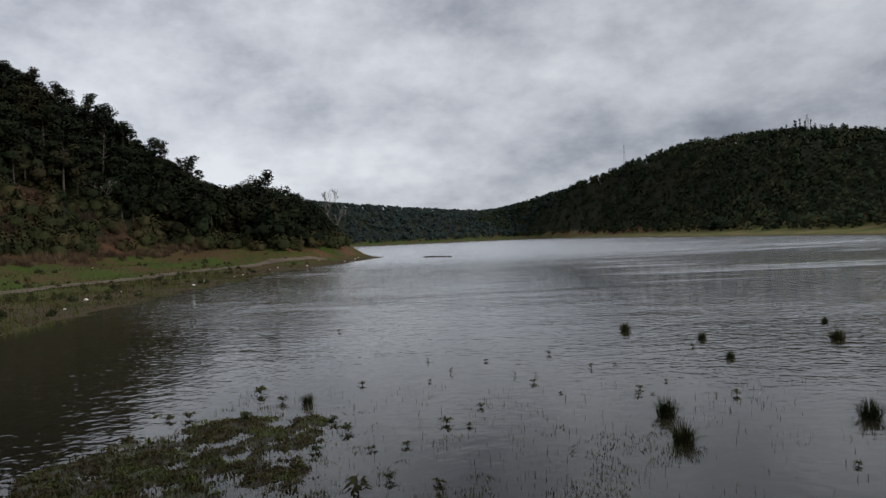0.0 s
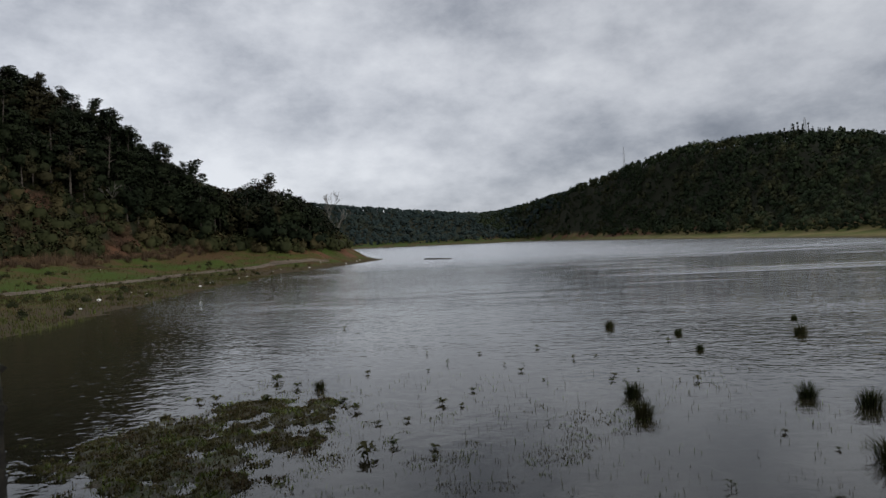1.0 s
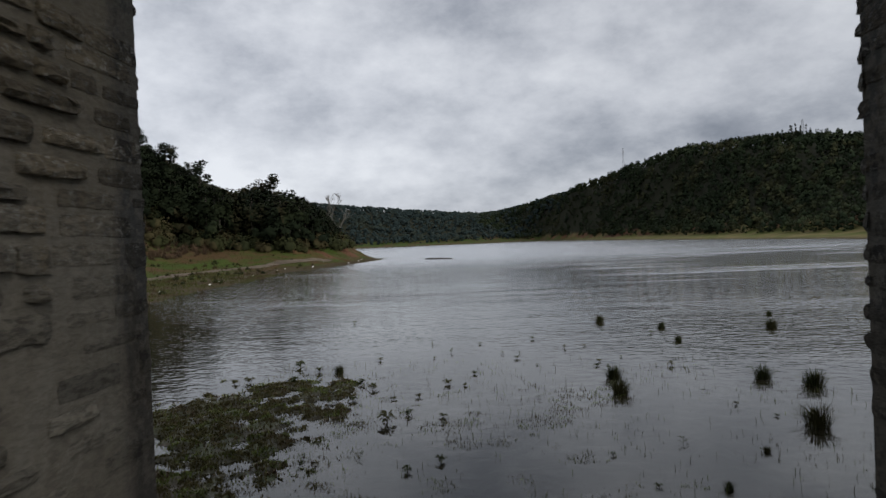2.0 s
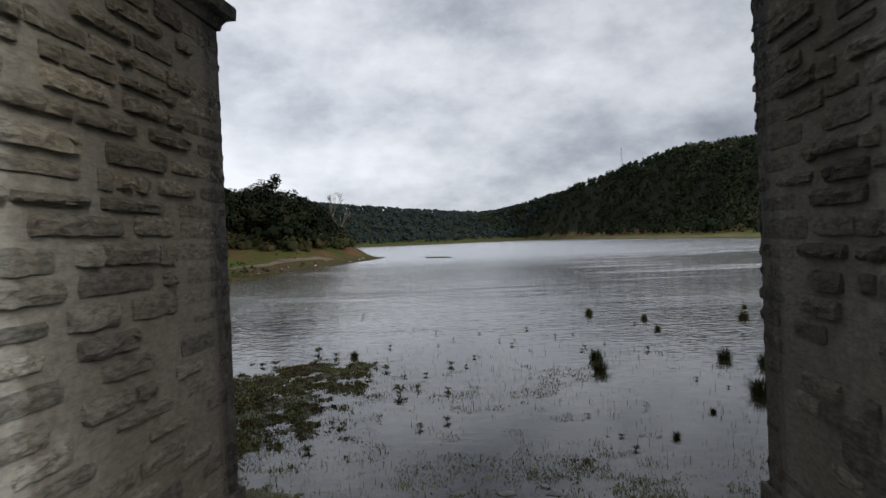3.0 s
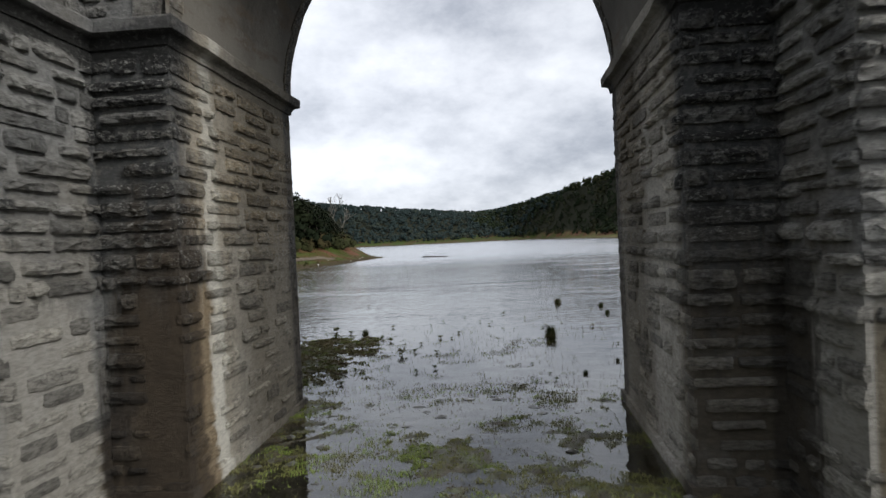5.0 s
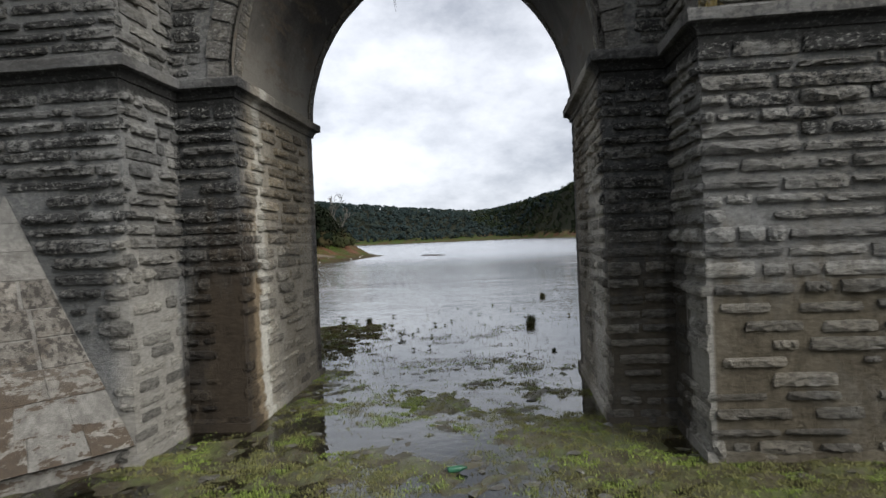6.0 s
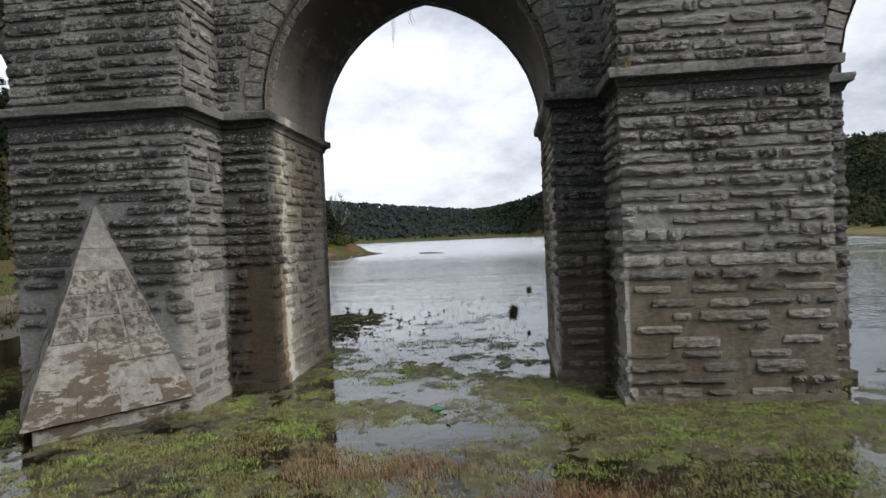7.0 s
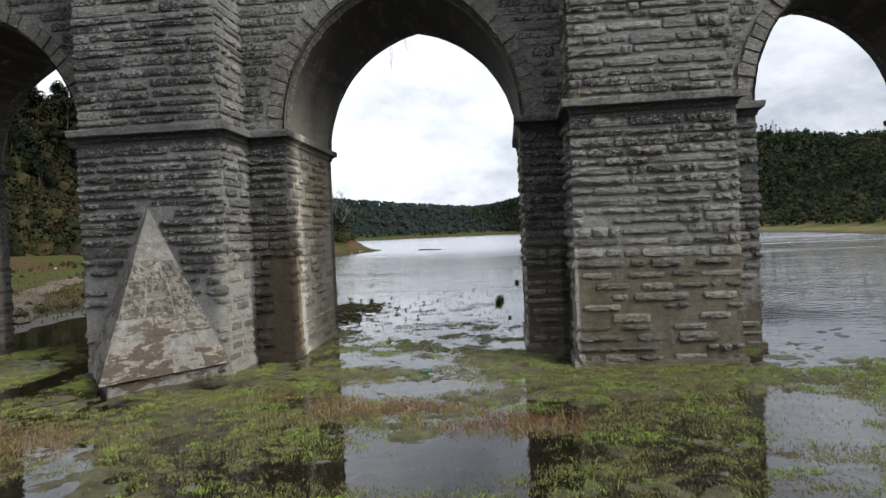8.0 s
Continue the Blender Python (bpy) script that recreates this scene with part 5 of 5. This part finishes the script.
        CYPRESSES[n].matrix_basis = m
    else:
        copy_thing(CYPRESSES[n % 3], m)


def build_bare_tree(name, seed, height, x, y, material, label):
    rng = random.Random(seed)
    verts, faces = [], []

    def grow(base, way, long, r, level):
        mid = base + way * long * 0.5 + Vector((rng.uniform(-1, 1), rng.uniform(-1, 1), 0)) * long * 0.05
        tip = base + way * long
        v, f = limb([tuple(base), tuple(mid), tuple(tip)], [max(r, 0.035), max(r * 0.8, 0.03), max(r * 0.55, 0.022)], 5 if level < 2 else 3)
        n = len(verts)
        verts.extend(v)
        faces.extend(tuple(i + n for i in q) for q in f)
        if level < 4:
            for _ in range(rng.choice((2, 3, 3, 4))):
                turn = (way + Vector((rng.gauss(0, 0.45), rng.gauss(0, 0.45), rng.uniform(-0.1, 0.35)))).normalized()
                grow(base + way * long * rng.uniform(0.6, 1.0), turn, long * rng.uniform(0.5, 0.75), r * 0.5, level + 1)

    grow(Vector((0, 0, 0)), Vector((0, 0, 1)), height * 0.36, height * 0.014, 0)
    ob = new(name, big_mesh(name, np.array(verts), np.array(faces), material))
    ob.matrix_basis = pose(x, y, float(ground_height(x, y)) - 0.1)
    return tagged(ob, label, "tree")


build_bare_tree("bare_tree", 3, 13.5, -38.0, 128.2, PALEBARK, "leafless pale tree on the wooded point")
build_bare_tree("bare_tree", 9, 11, -36.2, 128.8, PALEBARK, "leafless pale tree on the wooded point")
for n, (x, y, h) in enumerate(((-61.6, 90.6, 7.5), (-61.6, 95.4, 6.0), (-71.0, 86.0, 7.0))):
    build_bare_tree("pale_trunk_tree", 20 + n, h, x, y, PALEBARK, "slender pale-barked leafless tree before the dark wood")


def build_mast(x, y, height):
    thing = tagged(new("lattice_mast"), "thin grey steel lattice mast on the ridge", "mast")
    z = float(ground_height(x, y))
    for sx, sy in ((-1, -1), (1, -1), (1, 1), (-1, 1)):
        v, f = limb([(sx * 0.8, sy * 0.8, 0), (sx * 0.2, sy * 0.2, height)], [0.08, 0.06], 4)
        part("leg", mesh("leg", v, f, STEEL), thing)
    for k in range(9):
        s = k / 9
        w = 0.8 - 0.6 * s
        bm = bmesh.new()
        for a, b in (((-w, -w), (w, -w)), ((w, -w), (w, w)), ((w, w), (-w, w)), ((-w, w), (-w, -w))):
            p, q = Vector((*a, s * height)), Vector((*b, (s + 0.11) * height))
            up = Vector((0, 0, 0.08))
            bm.faces.new([bm.verts.new(c) for c in (p, q, q + up, p + up)])
        part("brace", bm_mesh("brace", bm, STEEL), thing)
    thing.matrix_basis = pose(x, y, z)


build_mast(77.2, 430, 60 - float(ground_height(77.2, 430)))
build_mast(121.0, 270, 46.6 - float(ground_height(121.0, 270)))


# ---- plants of the marsh ----
PLANTS = np.random.RandomState(4)


def blades(name, x, y, length, width, material, label, category, droop=0.6, sink=0.02, base=None):
    """Bent grass blades, each a quad and a tip, as one joined object."""
    n = len(x)
    z = (np.maximum(ground_height(x, y), -0.03) if base is None else base) - sink
    a = PLANTS.uniform(0, 2 * np.pi, n)
    lean = PLANTS.uniform(0.1, droop, n) * length
    dx, dy = np.cos(a), np.sin(a)
    wx, wy = -dy * width / 2, dx * width / 2
    p = np.stack([x, y, z], -1)
    w = np.stack([wx, wy, np.zeros(n)], -1)
    m = p + np.stack([dx * lean * 0.35, dy * lean * 0.35, length * 0.6], -1)
    t = p + np.stack([dx * lean, dy * lean, length * np.sqrt(np.clip(1 - (lean / length) ** 2 * 0.6, 0.2, 1))], -1)
    verts = np.stack([p - w, p + w, m + w * 0.8, m - w * 0.8, t], 1).reshape(-1, 3)
    k = np.arange(n)[:, None] * 5
    faces = np.concatenate([k + [0, 1, 2], k + [0, 2, 3], k + [3, 2, 4]], 0)
    ob = new(name, big_mesh(name, verts, faces, material))
    return tagged(ob, label, category, kind="stuff")


def in_masonry(x, y):
    hit = np.zeros(len(x), bool)
    for w, e, *_ in PIERS.values():
        hit |= (x > w) & (x < e) & (y > RECESS) & (y < BACK)
        hit |= (x > w + 1.06) & (x < e - 1.06) & (y > FRONT) & (y < RECESS)
    hit |= (y < FRONT) & (y > -7.6) & (np.abs(x + 6.3) < 1.95 * (y + 7.6) / 2.47)
    return hit


def sow(count, box, keep):
    x, y = PLANTS.uniform(box[0], box[1], count), PLANTS.uniform(box[2], box[3], count)
    ok = keep(x, y) & ~in_masonry(x, y)
    return x[ok], y[ok]


def weedy(x, y):
    """Where the withered weeds stand."""
    band = np.exp(-(((x - 0.3) / 2.4) ** 2 + ((y + 8.6 + 0.25 * x) / 0.7) ** 2)) + np.exp(-(((x + 7) / 2.2) ** 2 + ((y + 10.6) / 0.8) ** 2)) + 0.9 * np.exp(-(((x - 3.2) / 1.1) ** 2 + ((y + 9.9) / 0.45) ** 2))
    return np.clip(band * 1.4, 0, 1) * smooth01((fbm(x * 1.4, y * 1.4, 3, 71) - 0.28) / 0.2)


POOLS = [(0.6, -7.0, 1.5, 0.7), (1.8, -11.7, 1.7, 1.1), (-3.4, -12.9, 0.9, 0.9), (-4.8, -11.1, 0.6, 0.45), (0.2, -4.6, 0.9, 0.9), (9.6, -5.2, 1.2, 0.7), (8.2, -9.4, 0.9, 1.6), (-4.3, -6.3, 1.4, 0.55), (-2.9, -4.4, 0.45, 1.1), (-5.9, -7.9, 0.8, 0.45)]   # x, y and radii of open water


def shelf(x, y, h):
    """Where the marsh plants grow at all: not in the open pools, thinly under the arch, and up to a ragged edge in the east."""
    wander = 2.4 * (fbm(x * 0.8, y * 0.8, 4, 75) - 0.5)
    edge = smooth01((-2.0 - 0.85 * np.clip(x - 8.0, 0, 9) - y + 1.6 * wander) / 1.2)
    grow = np.where(x > 7.0, edge, 1.0)
    for px, py, rx, ry in POOLS:
        grow = grow * (1 - 0.93 * smooth01((1.25 - np.hypot((x - px) / rx, (y - py) / ry) + 0.5 * wander) / 0.4))
    patchy = np.maximum(smooth01((fbm(x * 1.0, y * 1.0, 4, 77) - 0.48) / 0.12), smooth01((h + 0.02) / 0.03))
    return grow * np.where(y > -4.6, 0.06 + 0.94 * patchy * smooth01((4.0 - y) / 2.0), 1.0)


def lush(x, y):
    """How thick the grass stands, 0 to 1: mats with open water and mud between them, closed before the east pier."""
    h = ground_height(x, y)
    mats = smooth01((0.55 * fbm(x * 0.7, y * 1.0, 3, 61) + 0.45 * fbm(x * 4.2, y * 5.0, 3, 62) - 0.36) / 0.2)
    lawn = np.exp(-(((x - 7.0) / 3.4) ** 2 + ((y + 6.4) / 1.5) ** 2)) + 0.5 * np.exp(-(((x + 3.6) / 1.2) ** 2 + ((y + 4.6) / 1.6) ** 2))
    shoal = smooth01((h + 0.185) / 0.05) * (0.6 + 0.4 * smooth01((h + 0.1) / 0.06))
    return np.clip(mats * shoal + 0.8 * lawn * smooth01((h + 0.08) / 0.05), 0, 1) * (0.35 + 0.65 * smooth01((fbm(x * 5.5, y * 5.5, 2, 65) - 0.4) / 0.18)) * (1 - 0.85 * weedy(x, y)) * shelf(x, y, h)


def short_blades(name, x, y, length, width, material, label, category, lean=0.7):
    """Short straight grass blades, one triangle each, as one joined object."""
    n = len(x)
    a, b = PLANTS.uniform(0, 2 * np.pi, n), PLANTS.uniform(0, 2 * np.pi, n)
    p = np.stack([x, y, np.maximum(ground_height(x, y), 0.0) - 0.006], -1)
    w = np.stack([np.cos(a), np.sin(a), 0 * a], -1) * width[:, None] / 2
    s = PLANTS.uniform(0.05, lean, n)
    t = p + np.stack([np.cos(b) * s, np.sin(b) * s, np.sqrt(1 - s * s)], -1) * length[:, None]
    verts = np.stack([p - w, p + w, t], 1).reshape(-1, 3)
    ob = new(name, big_mesh(name, verts, np.arange(3 * n).reshape(-1, 3), material))
    return tagged(ob, label, category, kind="stuff")


x, y = sow(1400000, (-14, 15, -14.8, 3.5), lambda x, y: PLANTS.uniform(0, 1, len(x)) < lush(x, y) * (0.25 + 0.75 * smooth01((-y + 5.0) / 6)))
short_blades("marsh_grass", x, y, PLANTS.uniform(0.02, 0.065, len(x)), PLANTS.uniform(0.009, 0.016, len(x)), GRASS, "short olive green grass growing out of shallow water", "grass", 0.92)




def mossy(x, y):
    """How thick the lying weed is, 0 to 1; mud that rises out of the water is all covered by it."""
    h = ground_height(x, y)
    return 0.36 * shelf(x, y, h) * smooth01((h + 0.185) / 0.06) * np.maximum(smooth01((fbm(x * 1.1, y * 1.6, 4, 66) - 0.36) / 0.2), smooth01((h + 0.015) / 0.02))


x, y = sow(1100000, (-14, 15, -14.8, 3.5), lambda x, y: PLANTS.uniform(0, 1, len(x)) < mossy(x, y))
short_blades("water_moss", x, y, PLANTS.uniform(0.015, 0.045, len(x)), PLANTS.uniform(0.01, 0.02, len(x)), MOSS, "dark olive weed lying on the shallow water", "weeds", 0.97)


def matted(x, y, seed):
    """How thick the low plants of the islet lie, 0 to 1."""
    return smooth01((ground_height(x, y) + 0.09) / 0.12) * (0.25 + 0.75 * smooth01((fbm(x * 2.2, y * 2.2, 4, seed) - 0.38) / 0.2))


x, y = sow(170000, (-9, 2, 2.6, 14), lambda x, y: PLANTS.uniform(0, 1, len(x)) < matted(x, y, 63) * 0.9)
blades("islet_grass", x, y, PLANTS.uniform(0.03, 0.09, len(x)), PLANTS.uniform(0.012, 0.03, len(x)), REED, "dull green low plants on the muddy islet", "grass", 1.0)
x, y = sow(150000, (-9, 2, 2.6, 14), lambda x, y: PLANTS.uniform(0, 1, len(x)) < matted(x, y, 67) * 0.9)
blades("islet_weeds", x, y, PLANTS.uniform(0.02, 0.08, len(x)), PLANTS.uniform(0.012, 0.034, len(x)), MATWEED, "dark brown rotting weeds matted on the islet", "weeds", 1.0)
x, y = sow(60000, (-5, 2.8, 1.6, 10), lambda x, y: PLANTS.uniform(0, 1, len(x)) < smooth01((fbm(x * 1.7, y * 1.7, 4, 69) - 0.62) / 0.08) * 0.6)
blades("shallows_grass", x, y, PLANTS.uniform(0.02, 0.07, len(x)), PLANTS.uniform(0.007, 0.013, len(x)), REED, "thin dull green grass coming up through the shallows", "grass", 0.8, 0.01, np.full(len(x), -0.01))

x, y = sow(120000, (-11, 6, -13, -6.5), lambda x, y: PLANTS.uniform(0, 1, len(x)) < weedy(x, y))
blades("dry_weeds", x, y, PLANTS.uniform(0.05, 0.15, len(x)), PLANTS.uniform(0.006, 0.012, len(x)), DRYWEED, "reddish brown withered weeds in the wet grass", "weeds", 0.7)

# thin stems that stand singly out of the shallow water
x, y = sow(4200, (-6, 7, 1.0, 13), lambda x, y: PLANTS.uniform(0, 1, len(x)) < 0.25 + 0.75 * smooth01((fbm(x * 0.9, y * 0.9, 2, 81) - 0.45) / 0.15))
blades("water_stems", x, y, PLANTS.uniform(0.05, 0.15, len(x)), PLANTS.uniform(0.006, 0.011, len(x)), REED, "thin green stems standing in the shallow water", "reeds", 0.4, 0.0, np.full(len(x), -0.03))

# wet grass on the banks farther off
x, y = sow(50000, (-70, -14, -20, 128), lambda x, y: (left_shore(y) - x > 0.3) & (left_shore(y) - x < 24) & (PLANTS.uniform(0, 1, len(x)) < 0.8))
blades("bank_grass", x, y, PLANTS.uniform(0.12, 0.34, len(x)), PLANTS.uniform(0.03, 0.06, len(x)), BANKGRASS, "tufted green and brown grass on the lake bank", "grass", 0.8)


x, y = sow(60000, (-44, -16, 10, 70), lambda x, y: (left_shore(y) - x > -0.8) & (left_shore(y) - x < 11) & (PLANTS.uniform(0, 1, len(x)) < 0.15 + 0.85 * smooth01((fbm(x * 0.5, y * 0.5, 3, 93) - 0.45) / 0.15)))
blades("shore_weeds", x, y, PLANTS.uniform(0.08, 0.3, len(x)), PLANTS.uniform(0.025, 0.055, len(x)), SHOREWEED, "low brown and olive weeds along the lake shore", "weeds", 0.9)


def build_tuft(seed, height, count, spread):
    rng = np.random.RandomState(seed)
    a, r = rng.uniform(0, 2 * np.pi, count), spread * 0.38 * np.sqrt(rng.uniform(0, 1, count))
    out = rng.uniform(0.05, 1.0, count) * spread
    long = height * (1.0 - 0.55 * (out / spread) ** 1.5) * rng.uniform(0.45, 1.05, count)
    dx, dy = np.cos(a), np.sin(a)
    w = np.stack([-dy, dx, 0 * a], -1) * 0.007
    p = np.stack([dx * r, dy * r, np.full(count, -0.12)], -1)
    m = p + np.stack([dx * out * 0.35, dy * out * 0.35, long * 0.65 + 0.12], -1)
    t = p + np.stack([dx * out, dy * out, long + 0.12], -1)
    verts = np.stack([p - w, p + w, m + w * 0.8, m - w * 0.8, t], 1).reshape(-1, 3)
    k = np.arange(count)[:, None] * 5
    return big_mesh("rush_tuft", verts, np.concatenate([k + [0, 1, 2], k + [0, 2, 3], k + [3, 2, 4]], 0), RUSH)


def build_ledge_grass():
    """A small tuft that took root on the cornice of the east buttress."""
    rng = np.random.RandomState(6)
    x, y = 4.82 + rng.normal(0, 0.07, 60), -5.16 + rng.normal(0, 0.04, 60)
    ob = blades("grass_tuft", x, y, rng.uniform(0.1, 0.3, 60), np.full(60, 0.012), DRYGRASS, "yellowed grass tuft rooted on the stone cornice", "grass", 0.8, 0.0, np.full(60, 6.58))
    ob["kind"] = ""
    del ob["kind"]


build_ledge_grass()
TUFTS = [build_tuft(k, 0.36, 190, 0.34) for k in range(4)]
for n, (x, y, s) in enumerate((
    (2.6, 10.5, 1.0), (2.5, 9.05, 1.0), (5.75, 10.2, 1.0), (3.57, 20.0, 0.95), (5.4, 18.1, 0.7), (5.25, 15.3, 0.6), (8.75, 17.4, 1.1),
    (6.5, 9.5, 1.15), (3.0, 4.0, 0.35), (5.3, 6.7, 1.2), (4.0, 5.4, 0.3), (-4.2, 11.7, 0.7), (9.9, 20.6, 0.6), (12.5, 15.5, 0.9))):
    ob = new("rush_tuft", TUFTS[n % 4])
    ob.matrix_basis = pose(x, y, 0, 0, 0, 67 * n) @ Matrix.Diagonal((s, s, s, 1))
    tagged(ob, "dark bushy rush tuft standing in the lake water", "rush", "rush tufts in the lake")


def build_waterweed(seed, height, leaves):
    """A small leafy water plant: a stalk with drooping leaves."""
    rng = random.Random(seed)
    verts, faces = limb([(0, 0, -0.1), (0.01, 0.01, height)], [0.008, 0.004], 4)
    for _ in range(leaves):
        a, z = rng.uniform(0, 6.28), rng.uniform(0.0, height)
        long, wide = rng.uniform(0.08, 0.2), rng.uniform(0.012, 0.03)
        d, side = Vector((math.cos(a), math.sin(a), 0)), Vector((-math.sin(a), math.cos(a), 0))
        b = Vector((0, 0, z))
        m, t = b + d * long * 0.5 + Vector((0, 0, long * 0.45)), b + d * long + Vector((0, 0, long * 0.2))
        n = len(verts)
        verts += [tuple(p) for p in (b, m + side * wide, t, m - side * wide)]
        faces.append((n, n + 1, n + 2, n + 3))
    return mesh("water_plant", verts, faces, RUSH)


WEEDS = [build_waterweed(k, h, c) for k, (h, c) in enumerate(((0.10, 26), (0.14, 30), (0.07, 20), (0.18, 9)))]
weed_rng = random.Random(31)
weed_spots = [(-5.54, 12.55, 1.5), (-4.96, 10.41, 1.2), (-6.55, 10.6, 1.1), (-6.2, 10.7, 1.2), (-4.78, 11.83, 1.0), (-3.28, 10.33, 0.9), (-2.89, 9.76, 1.2), (-2.03, 7.14, 1.6), (-3.42, 13.21, 0.8),
              (-1.21, 10.17, 1.0), (-0.8, 9.98, 0.7), (-3.1, 8.77, 1.0), (-1.71, 8.99, 0.7), (-1.72, 7.61, 0.8), (-0.73, 15.6, 0.7), (-1.52, 14.3, 0.8), (0.41, 13.1, 0.7), (-6.3, 21.7, 0.8), (2.39, 11.86, 0.7)]
weed_spots += [(weed_rng.uniform(-4, 5), weed_rng.uniform(2, 17), weed_rng.uniform(0.4, 0.85)) for _ in range(34)]
for n, (x, y, s) in enumerate(weed_spots):
    ob = new("water_plant", WEEDS[n % 3 if s > 0.9 else n % 4])
    ob.matrix_basis = pose(x, y, max(0.0, float(ground_height(x, y))), 0, 0, 83 * n) @ Matrix.Diagonal((s * 0.85, s * 0.85, s * 0.65, 1))
    tagged(ob, "dark leafy plant standing in shallow water", "water plant", "water plants in the shallows")


# ---- small things ----
def build_log():
    v2 = []
    pts, rad = [(0, 0), (1.6, 0.06), (4.1, -0.05), (6.6, 0.05)], [0.15, 0.2, 0.18, 0.08]
    for (x, y), r in zip(pts, rad):
        v2 += [(x, y + r * math.cos(a), 0.05 + r * math.sin(a)) for a in np.linspace(0, 2 * math.pi, 8, endpoint=False)]
    faces = [(n * 8 + k, n * 8 + (k + 1) % 8, (n + 1) * 8 + (k + 1) % 8, (n + 1) * 8 + k) for n in range(3) for k in range(8)]
    faces += [tuple(range(7, -1, -1)), tuple(range(24, 32))]
    ob = new("floating_log", mesh("floating_log", v2, faces, LOGWOOD, True))
    ob.matrix_basis = pose(-15.4, 111.5, 0, 0, 0, -38)
    tagged(ob, "dark wet log floating low on the lake", "log")


build_log()


def build_litter(seed, size):
    """A crumpled bag or piece of plastic."""
    rng = random.Random(seed)
    bm = bmesh.new()
    bmesh.ops.create_icosphere(bm, subdivisions=2, radius=size)
    for v in bm.verts:
        v.co = Vector((v.co.x * 1.3, v.co.y, v.co.z * 0.55)) * rng.uniform(0.65, 1.2)
    return bm_mesh("plastic_litter", bm, LITTER)


lit = [build_litter(k, s) for k, s in enumerate((0.10, 0.07, 0.13))]
lit_rng = random.Random(12)
for n in range(22):
    y = lit_rng.uniform(22, 118)
    x = float(left_shore(y)) - 1.6 - abs(lit_rng.gauss(0.6, 1.6)) - (lit_rng.uniform(8, 18) if n % 5 == 4 else 0)
    ob = new("plastic_litter", lit[n % 3])
    ob.matrix_basis = pose(x, y, max(0, float(ground_height(x, y))) + 0.06, lit_rng.uniform(-20, 20), 0, lit_rng.uniform(0, 360))
    tagged(ob, "crumpled white plastic litter on the lake shore", "litter", "litter along the shore")


def build_bottle():
    profile = [(0.0, 0), (0.045, 0.005), (0.05, 0.03), (0.05, 0.17), (0.045, 0.2), (0.02, 0.26), (0.017, 0.3), (0.0, 0.305)]
    verts, faces = [], []
    for r, z in profile:
        verts += [(r * math.cos(a), r * math.sin(a), z) for a in np.linspace(0, 2 * math.pi, 12, endpoint=False)]
    for n in range(len(profile) - 1):
        faces += [(n * 12 + k, n * 12 + (k + 1) % 12, (n + 1) * 12 + (k + 1) % 12, (n + 1) * 12 + k) for k in range(12)]
    ob = new("plastic_bottle", mesh("plastic_bottle", verts, faces, GREENGLASS, True))
    ob.matrix_basis = pose(0.75, -5.6, 0.06, 0, 88, 20)
    tagged(ob, "green plastic bottle lying in the wet grass", "bottle")


build_bottle()


def build_vine(x, y, z, long, seed):
    rng = random.Random(seed)
    verts, faces = [], []
    for _ in range(4):
        px, py, pz = x + rng.uniform(-0.06, 0.06), y + rng.uniform(-0.06, 0.06), z
        pts = [(px, py, pz)]
        n = rng.randint(4, 7)
        for k in range(n):
            pts.append((pts[-1][0] + rng.uniform(-0.03, 0.04), pts[-1][1] + rng.uniform(-0.03, 0.03), pts[-1][2] - long / n * rng.uniform(0.5, 1.0)))
        v, f = limb(pts, [0.005] * len(pts), 3)
        b = len(verts)
        verts += v
        faces += [tuple(i + b for i in q) for q in f]
    ob = new("hanging_vine", mesh("hanging_vine", verts, faces, DRYWEED))
    tagged(ob, "thin dry strands hanging from the arch crown", "vine", "strands under the arch")


build_vine(-0.85, 1.58, 10.26, 0.95, 1)
build_vine(-0.35, 1.58, 10.46, 0.55, 2)


def build_clods():
    rng = random.Random(91)
    protos = []
    for k in range(4):
        bm = bmesh.new()
        bmesh.ops.create_icosphere(bm, subdivisions=1, radius=1)
        protos.append((np.array([tuple(Vector((v.co.x * 1.4, v.co.y, v.co.z * 0.42)) * rng.uniform(0.6, 1.25)) for v in bm.verts]), np.array([[v.index for v in f.verts] for f in bm.faces])))
        bm.free()
    places = []
    for _ in range(700):
        x, y = rng.uniform(-11, 11), rng.uniform(-15, 2)
        h = float(ground_height(x, y))
        if -0.08 < h < 0.12 and not in_masonry(np.array([x]), np.array([y]))[0]:
            places.append((x, y, max(h, -0.015), rng.choice((0.025, 0.035, 0.05, 0.09)) * rng.uniform(0.8, 1.3), rng.uniform(0, 6.28), rng.randrange(4)))
    scatter("mud_clods", protos, places, CLOD, "dark wet clods of mud among the grass", "mud")


build_clods()
